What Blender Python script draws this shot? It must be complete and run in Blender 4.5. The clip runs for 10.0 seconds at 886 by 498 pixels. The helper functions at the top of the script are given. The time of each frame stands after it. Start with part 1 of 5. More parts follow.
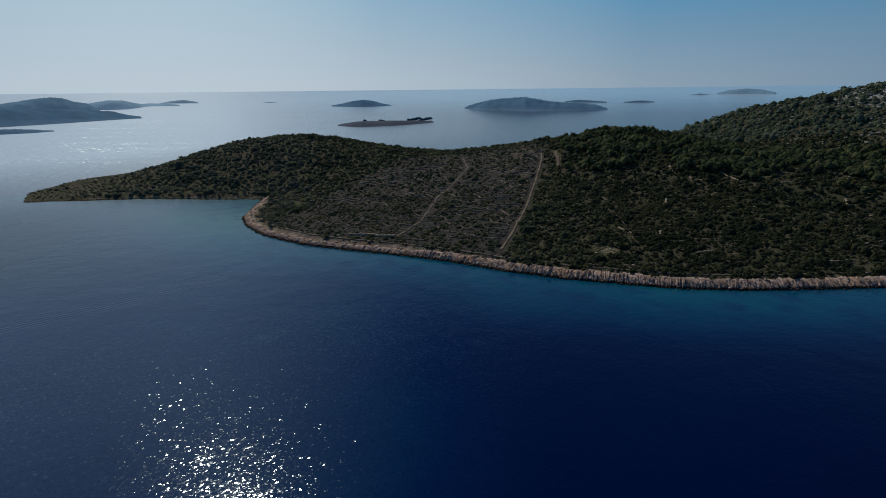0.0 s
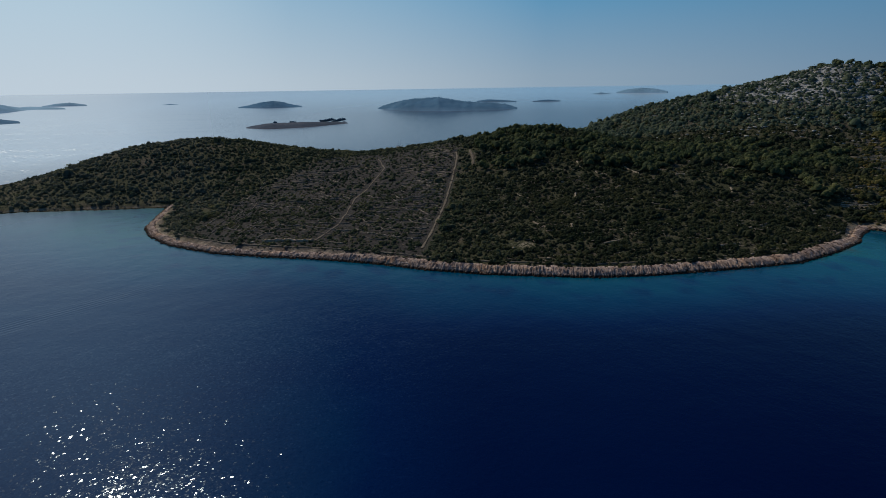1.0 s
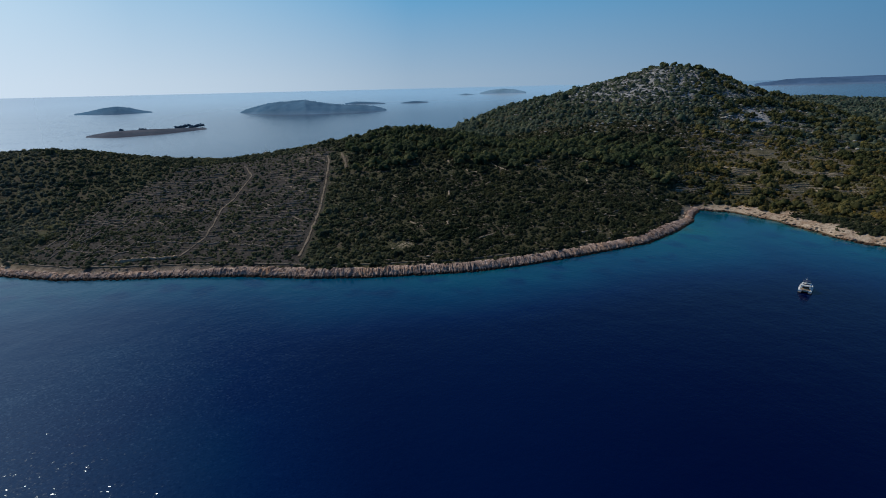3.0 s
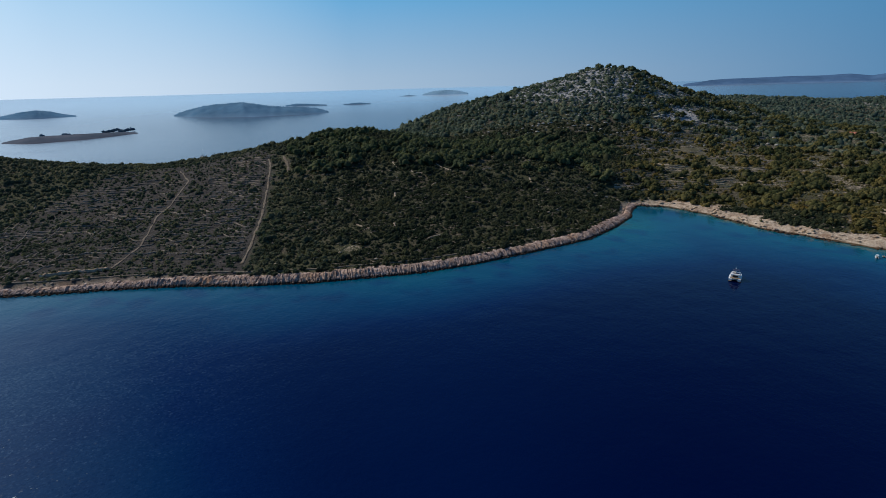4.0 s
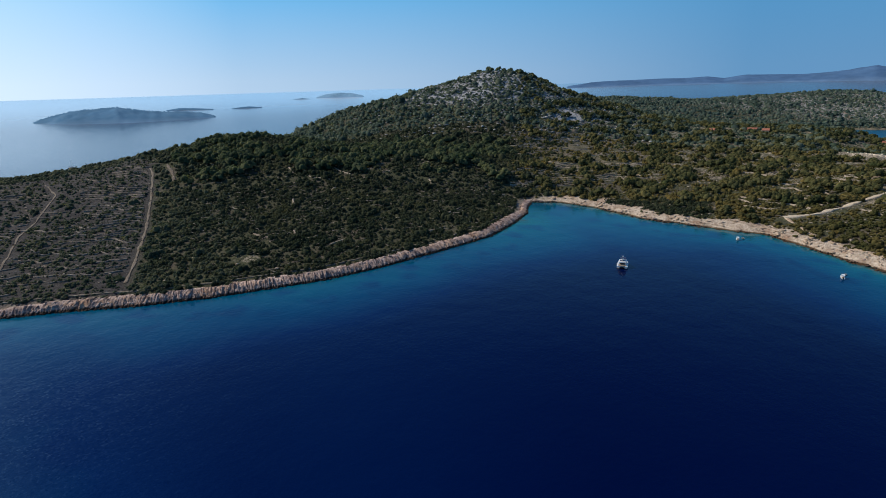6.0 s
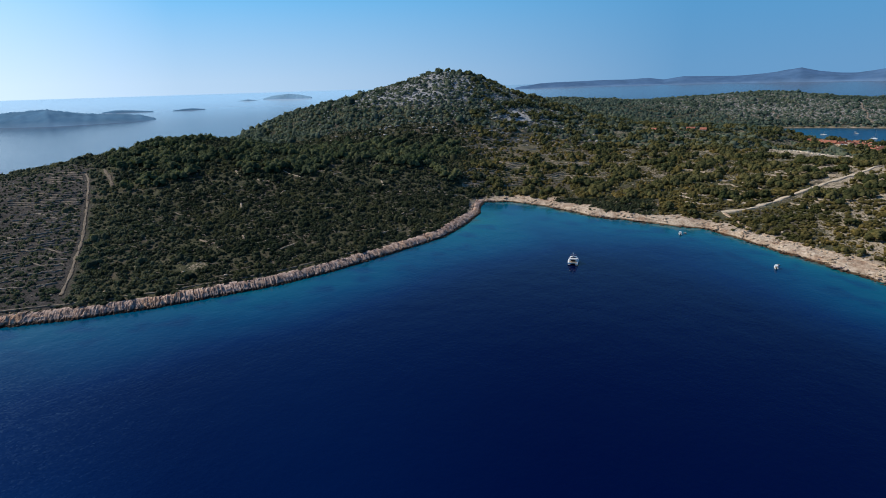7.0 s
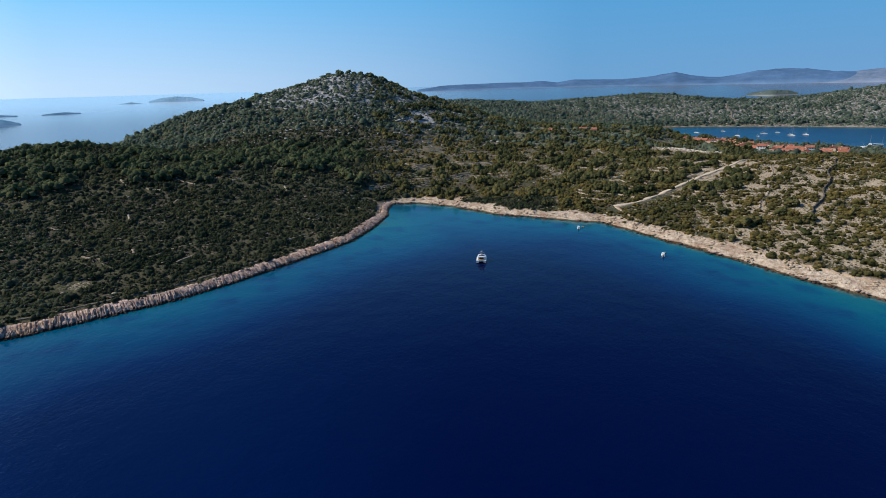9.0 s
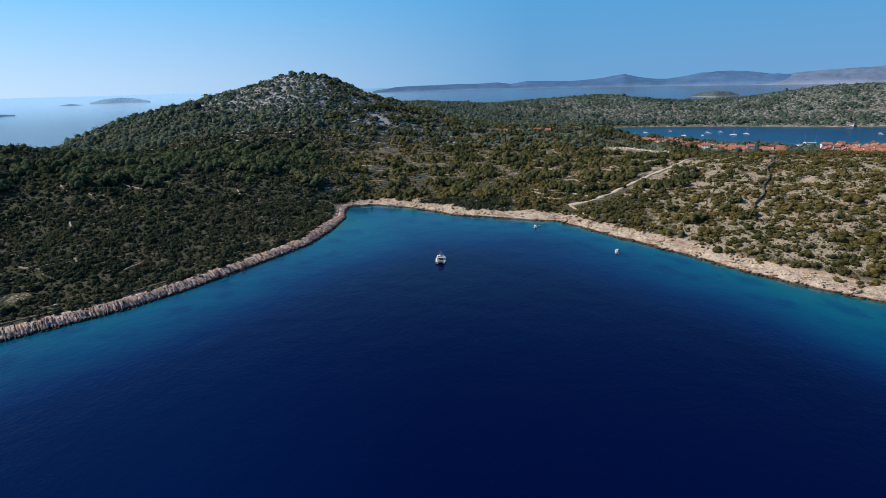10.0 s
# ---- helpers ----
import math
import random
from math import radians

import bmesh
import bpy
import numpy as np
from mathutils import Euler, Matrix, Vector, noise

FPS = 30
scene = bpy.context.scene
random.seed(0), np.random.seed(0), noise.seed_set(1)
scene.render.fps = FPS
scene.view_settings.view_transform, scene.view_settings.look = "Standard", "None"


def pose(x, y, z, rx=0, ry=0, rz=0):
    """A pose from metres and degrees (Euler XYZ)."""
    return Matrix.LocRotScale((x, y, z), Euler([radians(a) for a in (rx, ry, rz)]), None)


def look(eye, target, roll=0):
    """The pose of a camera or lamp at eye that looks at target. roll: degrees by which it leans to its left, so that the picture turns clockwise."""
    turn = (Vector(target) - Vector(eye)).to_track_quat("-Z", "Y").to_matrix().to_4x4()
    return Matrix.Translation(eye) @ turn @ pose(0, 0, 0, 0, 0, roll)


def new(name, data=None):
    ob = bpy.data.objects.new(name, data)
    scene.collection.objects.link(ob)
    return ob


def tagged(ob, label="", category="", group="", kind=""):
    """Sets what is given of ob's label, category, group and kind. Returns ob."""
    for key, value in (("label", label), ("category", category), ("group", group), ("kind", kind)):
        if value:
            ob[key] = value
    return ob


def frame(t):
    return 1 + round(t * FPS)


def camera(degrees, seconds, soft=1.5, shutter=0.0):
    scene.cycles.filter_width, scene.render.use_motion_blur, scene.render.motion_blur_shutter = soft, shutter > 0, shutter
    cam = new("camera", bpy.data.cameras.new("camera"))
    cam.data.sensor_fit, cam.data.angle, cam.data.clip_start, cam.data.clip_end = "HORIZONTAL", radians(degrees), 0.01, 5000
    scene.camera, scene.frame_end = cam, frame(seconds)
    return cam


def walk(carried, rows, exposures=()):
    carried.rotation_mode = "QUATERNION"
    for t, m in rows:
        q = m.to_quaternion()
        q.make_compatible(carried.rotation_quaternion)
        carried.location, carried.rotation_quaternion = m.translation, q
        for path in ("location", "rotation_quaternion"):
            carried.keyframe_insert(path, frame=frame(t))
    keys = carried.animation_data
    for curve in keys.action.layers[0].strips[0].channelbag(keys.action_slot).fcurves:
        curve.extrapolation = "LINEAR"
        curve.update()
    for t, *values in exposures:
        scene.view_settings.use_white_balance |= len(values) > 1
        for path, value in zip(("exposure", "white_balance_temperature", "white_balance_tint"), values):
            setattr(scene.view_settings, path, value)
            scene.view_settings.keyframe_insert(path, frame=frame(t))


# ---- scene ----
# ---- camera: a drone hovering 100 m over the water, turning to its right ----
cam = camera(79.09, 10.0, soft=0.8)
TURN = [  # seconds, yaw, pitch, lean in degrees
    (0.0, -0.00, -16.55, -0.62),
    (0.5, -4.52, -16.60, -0.75),
    (1.0, -8.83, -16.64, -0.88),
    (1.5, -12.64, -16.66, -1.01),
    (2.0, -15.81, -16.68, -1.14),
    (2.5, -19.03, -16.69, -1.26),
    (3.0, -22.17, -16.70, -1.37),
    (4.5, -30.78, -16.72, -1.64),
    (5.0, -33.54, -16.73, -1.70),
    (5.5, -36.10, -16.74, -1.74),
    (7.0, -43.74, -16.79, -1.78),
    (7.5, -46.34, -16.81, -1.76),
    (8.0, -48.88, -16.83, -1.74),
    (8.5, -51.36, -16.84, -1.70),
    (9.0, -53.76, -16.85, -1.67),
    (9.5, -56.03, -16.86, -1.63),
    (10.0, -58.33, -16.85, -1.59),
]
walk(cam, [(t, pose(0, 0, 100, 90 + pitch, 0, yaw) @ pose(0, 0, 0, 0, 0, lean)) for t, yaw, pitch, lean in TURN],
     exposures=[(0.0, -0.80, 6500, 8), (1.0, -0.72, 6450, 8), (2.5, -0.50, 6350, 9), (5.0, -0.06, 6200, 10), (7.5, 0.26, 6200, 10), (10.0, 0.37, 6200, 10)])

# ---- light: a hazy morning sun over the open sea ----
SUN_BEARING, SUN_HEIGHT = -27.2, 42.8
world = bpy.data.worlds.new("sky")
scene.world = world
world.use_nodes = True
wn, wl = world.node_tree.nodes, world.node_tree.links
sky = wn.new("ShaderNodeTexSky")
sky.sky_type, sky.sun_disc = "NISHITA", False
sky.sun_elevation, sky.sun_rotation = radians(SUN_HEIGHT), radians(SUN_BEARING)
sky.altitude, sky.air_density, sky.dust_density, sky.ozone_density = 0, 1.0, 0.5, 3.0


def sky_node(kind, operation):
    n = wn.new(kind)
    n.operation = operation
    return n


def sky_mix(fac, a, b, how="MIX"):
    n = wn.new("ShaderNodeMix")
    n.data_type, n.blend_type = "RGBA", how
    for socket, value in ((n.inputs["Factor"], fac), (n.inputs[6], a), (n.inputs[7], b)):
        if hasattr(value, "is_linked"):
            wl.new(value, socket)
        else:
            socket.default_value = value
    return n.outputs[2]


def sky_ramp(fac, stops):
    r = wn.new("ShaderNodeValToRGB")
    el = r.color_ramp.elements
    while len(el) < len(stops):
        el.new(0.5)
    for k, (at, c) in enumerate(stops):
        el[k].position, el[k].color = at, (*c, 1)
    wl.new(fac, r.inputs["Fac"])
    return r.outputs["Color"]


# sea haze low over the horizon, whiter towards the sun, under the clear blue of the sky texture
way = wn.new("ShaderNodeTexCoord").outputs["Generated"]
split = wn.new("ShaderNodeSeparateXYZ")
wl.new(way, split.inputs[0])
flat = sky_node("ShaderNodeVectorMath", "MULTIPLY")
flat.inputs[1].default_value = (1, 1, 0)
wl.new(way, flat.inputs[0])
unit = sky_node("ShaderNodeVectorMath", "NORMALIZE")
wl.new(flat.outputs[0], unit.inputs[0])
dot = sky_node("ShaderNodeVectorMath", "DOT_PRODUCT")
dot.inputs[1].default_value = (math.sin(radians(SUN_BEARING)), math.cos(radians(SUN_BEARING)), 0)
wl.new(unit.outputs[0], dot.inputs[0])
toward = sky_node("ShaderNodeMath", "MULTIPLY_ADD")
toward.inputs[1].default_value, toward.inputs[2].default_value = 0.5, 0.5
wl.new(dot.outputs["Value"], toward.inputs[0])
low = sky_ramp(toward.outputs[0], [(0.3, (0.13, 0.285, 0.485)), (0.46, (0.13, 0.29, 0.49)), (0.845, (0.45, 0.60, 0.76)), (0.965, (0.74, 0.88, 1.02)), (1.0, (0.86, 1.0, 1.14))])
mid = sky_ramp(toward.outputs[0], [(0.3, (0.075, 0.275, 0.51)), (0.46, (0.08, 0.28, 0.52)), (0.845, (0.17, 0.47, 0.78)), (0.965, (0.46, 0.73, 0.98)), (1.0, (0.70, 0.94, 1.14))])
rise = sky_ramp(split.outputs["Z"], [(0.0, (0, 0, 0)), (0.02, (0.05, 0.05, 0.05)), (0.15, (1, 1, 1))])
haze = sky_mix(1.0, sky_mix(rise, low, mid), (13.3, 13.3, 13.3, 1), "MULTIPLY")
clear = sky_mix(1.0, sky.outputs["Color"], (0.56, 0.90, 1.2, 1), "MULTIPLY")
up = sky_ramp(split.outputs["Z"], [(0.14, (0, 0, 0)), (0.45, (1, 1, 1))])
wl.new(sky_mix(up, haze, clear), wn["Background"].inputs["Color"])
wn["Background"].inputs["Strength"].default_value = 0.075
sun = new("sun", bpy.data.lights.new("sun", "SUN"))
sun.data.energy, sun.data.angle, sun.data.color = 3.9, radians(0.55), (1.0, 0.89, 0.73)
a, e = radians(SUN_BEARING), radians(SUN_HEIGHT)
sun.matrix_world = look((900 * math.sin(a) * math.cos(e), 900 * math.cos(a) * math.cos(e), 900 * math.sin(e)), (0, 0, 0))


# ---- materials ----
def material(name, rough=0.8, metal=0.0):
    m = bpy.data.materials.new(name)
    m.use_nodes = True
    b = m.node_tree.nodes["Principled BSDF"]
    b.inputs["Roughness"].default_value, b.inputs["Metallic"].default_value = rough, metal
    return m, m.node_tree.nodes, m.node_tree.links, b


def noise_node(nodes, links, scale, detail=4.0, rough=0.55, coords=None):
    n = nodes.new("ShaderNodeTexNoise")
    n.inputs["Scale"].default_value, n.inputs["Detail"].default_value, n.inputs["Roughness"].default_value = scale, detail, rough
    links.new((coords or nodes.new("ShaderNodeNewGeometry").outputs["Position"]), n.inputs["Vector"])
    return n.outputs["Fac"]


def ramp_node(nodes, links, fac, stops):
    r = nodes.new("ShaderNodeValToRGB")
    el = r.color_ramp.elements
    while len(el) < len(stops):
        el.new(0.5)
    for k, (at, c) in enumerate(stops):
        el[k].position, el[k].color = at, (*c, 1)
    links.new(fac, r.inputs["Fac"])
    return r.outputs["Color"]


def mix_node(nodes, links, fac, a, b, how="MIX"):
    n = nodes.new("ShaderNodeMix")
    n.data_type, n.blend_type = "RGBA", how
    for socket, value in ((n.inputs["Factor"], fac), (n.inputs[6], a), (n.inputs[7], b)):
        if hasattr(value, "is_linked"):
            links.new(value, socket)
        else:
            socket.default_value = value if isinstance(value, float) else (*value, 1)
    return n.outputs[2]


def math_node(nodes, links, how, a, b):
    n = nodes.new("ShaderNodeMath")
    n.operation = how
    for socket, value in zip(n.inputs, (a, b)):
        if hasattr(value, "is_linked"):
            links.new(value, socket)
        else:
            socket.default_value = value
    return n.outputs[0]


def bump_node(nodes, links, height, strength, distance, bsdf, under=None):
    n = nodes.new("ShaderNodeBump")
    n.inputs["Strength"].default_value, n.inputs["Distance"].default_value = strength, distance
    links.new(height, n.inputs["Height"])
    if under is not None:
        links.new(under, n.inputs["Normal"])
    if bsdf is not None:
        links.new(n.outputs["Normal"], bsdf.inputs["Normal"])
    return n.outputs["Normal"]


def attribute_node(nodes, name):
    n = nodes.new("ShaderNodeAttribute")
    n.attribute_name = name
    return n.outputs["Fac"]


def paint(name, colour, rough=0.5, metal=0.0, vary=0.12, size=2.0):
    """A paint or solid with a little dirt and unevenness."""
    m, n, l, b = material(name, rough, metal)
    co = n.new("ShaderNodeTexCoord").outputs["Object"]
    f = noise_node(n, l, size, 5.0, 0.6, co)
    dark = tuple(c * (1 - 2 * vary) for c in colour)
    l.new(ramp_node(n, l, f, [(0.3, dark), (0.65, colour)]), b.inputs["Base Color"])
    return m


def island_random(nodes):
    return nodes.new("ShaderNodeNewGeometry").outputs["Random Per Island"]


def ground_material():
    m, n, l, b = material("dry_ground", 0.95)
    b.inputs["Specular IOR Level"].default_value = 0.08
    big, mid, fine = noise_node(n, l, 0.03, 4), noise_node(n, l, 0.16, 6, 0.65), noise_node(n, l, 0.9, 6, 0.7)
    soil = ramp_node(n, l, mid, [(0.3, (0.07, 0.057, 0.044)), (0.5, (0.112, 0.092, 0.071)), (0.7, (0.17, 0.143, 0.112))])
    grass = ramp_node(n, l, fine, [(0.3, (0.05, 0.055, 0.030)), (0.7, (0.104, 0.102, 0.058))])
    earth = mix_node(n, l, ramp_node(n, l, big, [(0.3, (0, 0, 0)), (0.5, (1, 1, 1))]), soil, grass)
    earth = mix_node(n, l, 1.0, earth, ramp_node(n, l, noise_node(n, l, 0.45, 6, 0.75), [(0.32, (0.6, 0.61, 0.6)), (0.5, (0.9, 0.9, 0.9)), (0.68, (1.3, 1.22, 1.14))]), "MULTIPLY")
    heath = ramp_node(n, l, noise_node(n, l, 0.3, 6, 0.7), [(0.32, (0.027, 0.025, 0.027)), (0.5, (0.052, 0.047, 0.047)), (0.68, (0.090, 0.080, 0.077))])
    earth = mix_node(n, l, attribute_node(n, "heath"), earth, heath)
    stone = ramp_node(n, l, fine, [(0.25, (0.17, 0.142, 0.108)), (0.5, (0.36, 0.292, 0.208)), (0.75, (0.565, 0.475, 0.355))])
    pale = ramp_node(n, l, fine, [(0.25, (0.19, 0.19, 0.19)), (0.5, (0.36, 0.36, 0.355)), (0.75, (0.56, 0.555, 0.54))])
    stone = mix_node(n, l, attribute_node(n, "weathered"), stone, pale)
    # limestone shows where the attribute "bare" beats a patchy noise
    lumps = math_node(n, l, "ADD", math_node(n, l, "MULTIPLY", noise_node(n, l, 0.2, 8, 0.75), 0.70), math_node(n, l, "MULTIPLY", noise_node(n, l, 0.9, 4, 0.7), 0.34))
    show = math_node(n, l, "SUBTRACT", math_node(n, l, "ADD", attribute_node(n, "bare"), lumps), 1.0)
    show = ramp_node(n, l, math_node(n, l, "MULTIPLY", show, 9.0), [(0.0, (0, 0, 0)), (1.0, (1, 1, 1))])
    c = mix_node(n, l, show, earth, stone)
    grit = noise_node(n, l, 0.35, 8, 0.75)
    pebble = ramp_node(n, l, grit, [(0.3, (0.17, 0.125, 0.095)), (0.44, (0.40, 0.315, 0.235)), (0.56, (0.57, 0.475, 0.37)), (0.75, (0.70, 0.62, 0.51))])
    banks = ramp_node(n, l, noise_node(n, l, 0.07, 6, 0.7), [(0.33, (0.66, 0.53, 0.46)), (0.47, (0.92, 0.88, 0.85)), (0.62, (1.1, 1.09, 1.07))])
    pebble = mix_node(n, l, 1.0, pebble, banks, "MULTIPLY")
    split = n.new("ShaderNodeSeparateXYZ")  # wet, algae-stained edge
    l.new(n.new("ShaderNodeNewGeometry").outputs["Position"], split.inputs[0])
    edge = math_node(n, l, "ADD", split.outputs["Z"], math_node(n, l, "MULTIPLY", mid, -0.8))
    pebble = mix_node(n, l, 1.0, pebble, ramp_node(n, l, edge, [(0.15, (0.2, 0.17, 0.13)), (0.6, (1, 1, 1))]), "MULTIPLY")
    c = mix_node(n, l, attribute_node(n, "beach"), c, pebble)
    l.new(c, b.inputs["Base Color"])
    bump_node(n, l, fine, 1.0, 1.0, b)
    return m


WAKE_FROM, WAKE_TO = Vector((-192, 222, 0)), Vector((-104, 298, 0))
WAKE_ACROSS = Vector((WAKE_FROM.y - WAKE_TO.y, WAKE_TO.x - WAKE_FROM.x, 0)).normalized()


def sea_material():
    m, n, l, b = material("sea_water", 0.04)
    b.inputs["IOR"].default_value, b.inputs["Specular IOR Level"].default_value = 1.333, 0.19
    b.inputs["Specular Tint"].default_value = (0.42, 0.75, 1.0, 1)
    patch = noise_node(n, l, 0.012, 4, 0.6)
    shoal_sheen = math_node(n, l, "MULTIPLY", attribute_node(n, "shoal_sheen"), math_node(n, l, "ADD", math_node(n, l, "MULTIPLY", patch, 0.9), 0.5))
    c = ramp_node(n, l, shoal_sheen, [(0.0, (0.0, 0.0026, 0.0305)), (0.2, (0.0, 0.010, 0.060)), (0.45, (0.0, 0.036, 0.098)),
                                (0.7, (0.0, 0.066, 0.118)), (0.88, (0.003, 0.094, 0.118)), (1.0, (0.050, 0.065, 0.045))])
    # horizon haze and sunward sheen are painted in as a paler water colour
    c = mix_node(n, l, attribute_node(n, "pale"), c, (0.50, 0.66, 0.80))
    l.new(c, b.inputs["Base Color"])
    # roughness set by bearing and distance, most towards the sun to spread its sheen
    rough = n.new("ShaderNodeMapRange")
    rough.inputs["To Min"].default_value, rough.inputs["To Max"].default_value = 0.06, 0.35
    l.new(attribute_node(n, "open"), rough.inputs["Value"])
    l.new(math_node(n, l, "ADD", rough.outputs["Result"], math_node(n, l, "MULTIPLY", attribute_node(n, "glint_facets"), 0.035)), b.inputs["Roughness"])
    swell, chop, ripple = noise_node(n, l, 0.06, 2), noise_node(n, l, 0.5, 2, 0.5), noise_node(n, l, 1.5, 1, 0.5)
    u = bump_node(n, l, swell, 0.3, 0.8, None)
    u = bump_node(n, l, chop, 0.3, 0.24, None, u)
    u = bump_node(n, l, ripple, 0.22, 0.12, None, u)
    # the spreading wake of a boat that has passed
    across = n.new("ShaderNodeVectorMath")
    across.operation, across.inputs[1].default_value = "DOT_PRODUCT", WAKE_ACROSS
    l.new(n.new("ShaderNodeNewGeometry").outputs["Position"], across.inputs[0])
    crest = math_node(n, l, "MULTIPLY", math_node(n, l, "SINE", math_node(n, l, "MULTIPLY", across.outputs["Value"], 2.1), 0.0), attribute_node(n, "wake"))
    u = bump_node(n, l, crest, 0.12, 0.25, None, u)
    # facets, each tilted its own way, kept where the camera sees the sun glint
    cells = n.new("ShaderNodeTexVoronoi")
    cells.inputs["Scale"].default_value = 1.6
    l.new(n.new("ShaderNodeNewGeometry").outputs["Position"], cells.inputs["Vector"])
    lean = n.new("ShaderNodeVectorMath")
    lean.operation, lean.inputs[1].default_value = "SUBTRACT", (0.5, 0.5, 0.5)
    l.new(cells.outputs["Color"], lean.inputs[0])
    glint_facets = n.new("ShaderNodeVectorMath")
    glint_facets.operation = "SCALE"
    l.new(lean.outputs[0], glint_facets.inputs[0])
    most = n.new("ShaderNodeVectorMath")
    most.operation = "LENGTH"
    l.new(lean.outputs[0], most.inputs[0])
    l.new(math_node(n, l, "MULTIPLY", attribute_node(n, "glint_facets"), math_node(n, l, "ADD", math_node(n, l, "MULTIPLY", math_node(n, l, "POWER", most.outputs["Value"], 1.4), 0.25), 0.012)), glint_facets.inputs["Scale"])
    # longer seas in wind streaks far out
    stretch = n.new("ShaderNodeVectorMath")
    stretch.operation, stretch.inputs[1].default_value = "MULTIPLY", (0.0022, 0.012, 0.0)
    l.new(n.new("ShaderNodeNewGeometry").outputs["Position"], stretch.inputs[0])
    streak = ramp_node(n, l, noise_node(n, l, 1.0, 3, 0.6, stretch.outputs[0]), [(0.42, (0.1, 0.1, 0.1)), (0.62, (1, 1, 1))])
    seas = n.new("ShaderNodeTexVoronoi")
    seas.inputs["Scale"].default_value = 0.3
    l.new(n.new("ShaderNodeNewGeometry").outputs["Position"], seas.inputs["Vector"])
    tilt = n.new("ShaderNodeVectorMath")
    tilt.operation, tilt.inputs[1].default_value = "SUBTRACT", (0.5, 0.5, 0.5)
    l.new(seas.outputs["Color"], tilt.inputs[0])
    chops = n.new("ShaderNodeVectorMath")
    chops.operation = "SCALE"
    l.new(tilt.outputs[0], chops.inputs[0])
    l.new(math_node(n, l, "MULTIPLY", math_node(n, l, "MULTIPLY", attribute_node(n, "glitter"), streak), 0.5), chops.inputs["Scale"])
    both = n.new("ShaderNodeVectorMath")
    l.new(u, both.inputs[0])
    l.new(chops.outputs[0], both.inputs[1])
    facet = n.new("ShaderNodeVectorMath")
    l.new(both.outputs[0], facet.inputs[0])
    l.new(glint_facets.outputs[0], facet.inputs[1])
    unit = n.new("ShaderNodeVectorMath")
    unit.operation = "NORMALIZE"
    l.new(facet.outputs[0], unit.inputs[0])
    l.new(unit.outputs[0], b.inputs["Normal"])
    return m


def leaf_material(name, dark, light):
    m, n, l, b = material(name, 0.85)
    b.inputs["Specular IOR Level"].default_value = 0.06
    c = ramp_node(n, l, island_random(n), [(0.0, dark), (0.55, light), (0.85, (light[0] * 1.15, light[1] * 1.08, light[2] * 1.05)), (1.0, (light[0] * 1.3, light[1] * 1.25, light[2] * 1.15))])
    patch = ramp_node(n, l, noise_node(n, l, 0.028, 4, 0.6), [(0.33, (0.55, 0.68, 0.62)), (0.5, (1.0, 1.0, 1.0)), (0.64, (1.4, 1.28, 1.12))])
    kind = ramp_node(n, l, noise_node(n, l, 0.13, 3, 0.6), [(0.32, (0.62, 0.70, 0.68)), (0.5, (1.0, 1.0, 1.0)), (0.68, (1.35, 1.2, 1.05))])
    patch = mix_node(n, l, 1.0, patch, kind, "MULTIPLY")
    grain = ramp_node(n, l, noise_node(n, l, 1.4, 4, 0.7), [(0.3, (0.62, 0.62, 0.62)), (0.7, (1.02, 1.02, 1.02))])
    tint = mix_node(n, l, 1.0, mix_node(n, l, 1.0, c, patch, "MULTIPLY"), grain, "MULTIPLY")
    l.new(tint, b.inputs["Base Color"])
    bump_node(n, l, noise_node(n, l, 1.9, 4, 0.75), 0.8, 0.4, b)
    thin = n.new("ShaderNodeBsdfTranslucent")
    l.new(mix_node(n, l, 1.0, tint, (1.25, 1.3, 0.8), "MULTIPLY"), thin.inputs["Color"])
    both = n.new("ShaderNodeMixShader")
    both.inputs["Fac"].default_value = 0.32
    l.new(b.outputs[0], both.inputs[1])
    l.new(thin.outputs[0], both.inputs[2])
    l.new(both.outputs[0], n["Material Output"].inputs["Surface"])
    return m


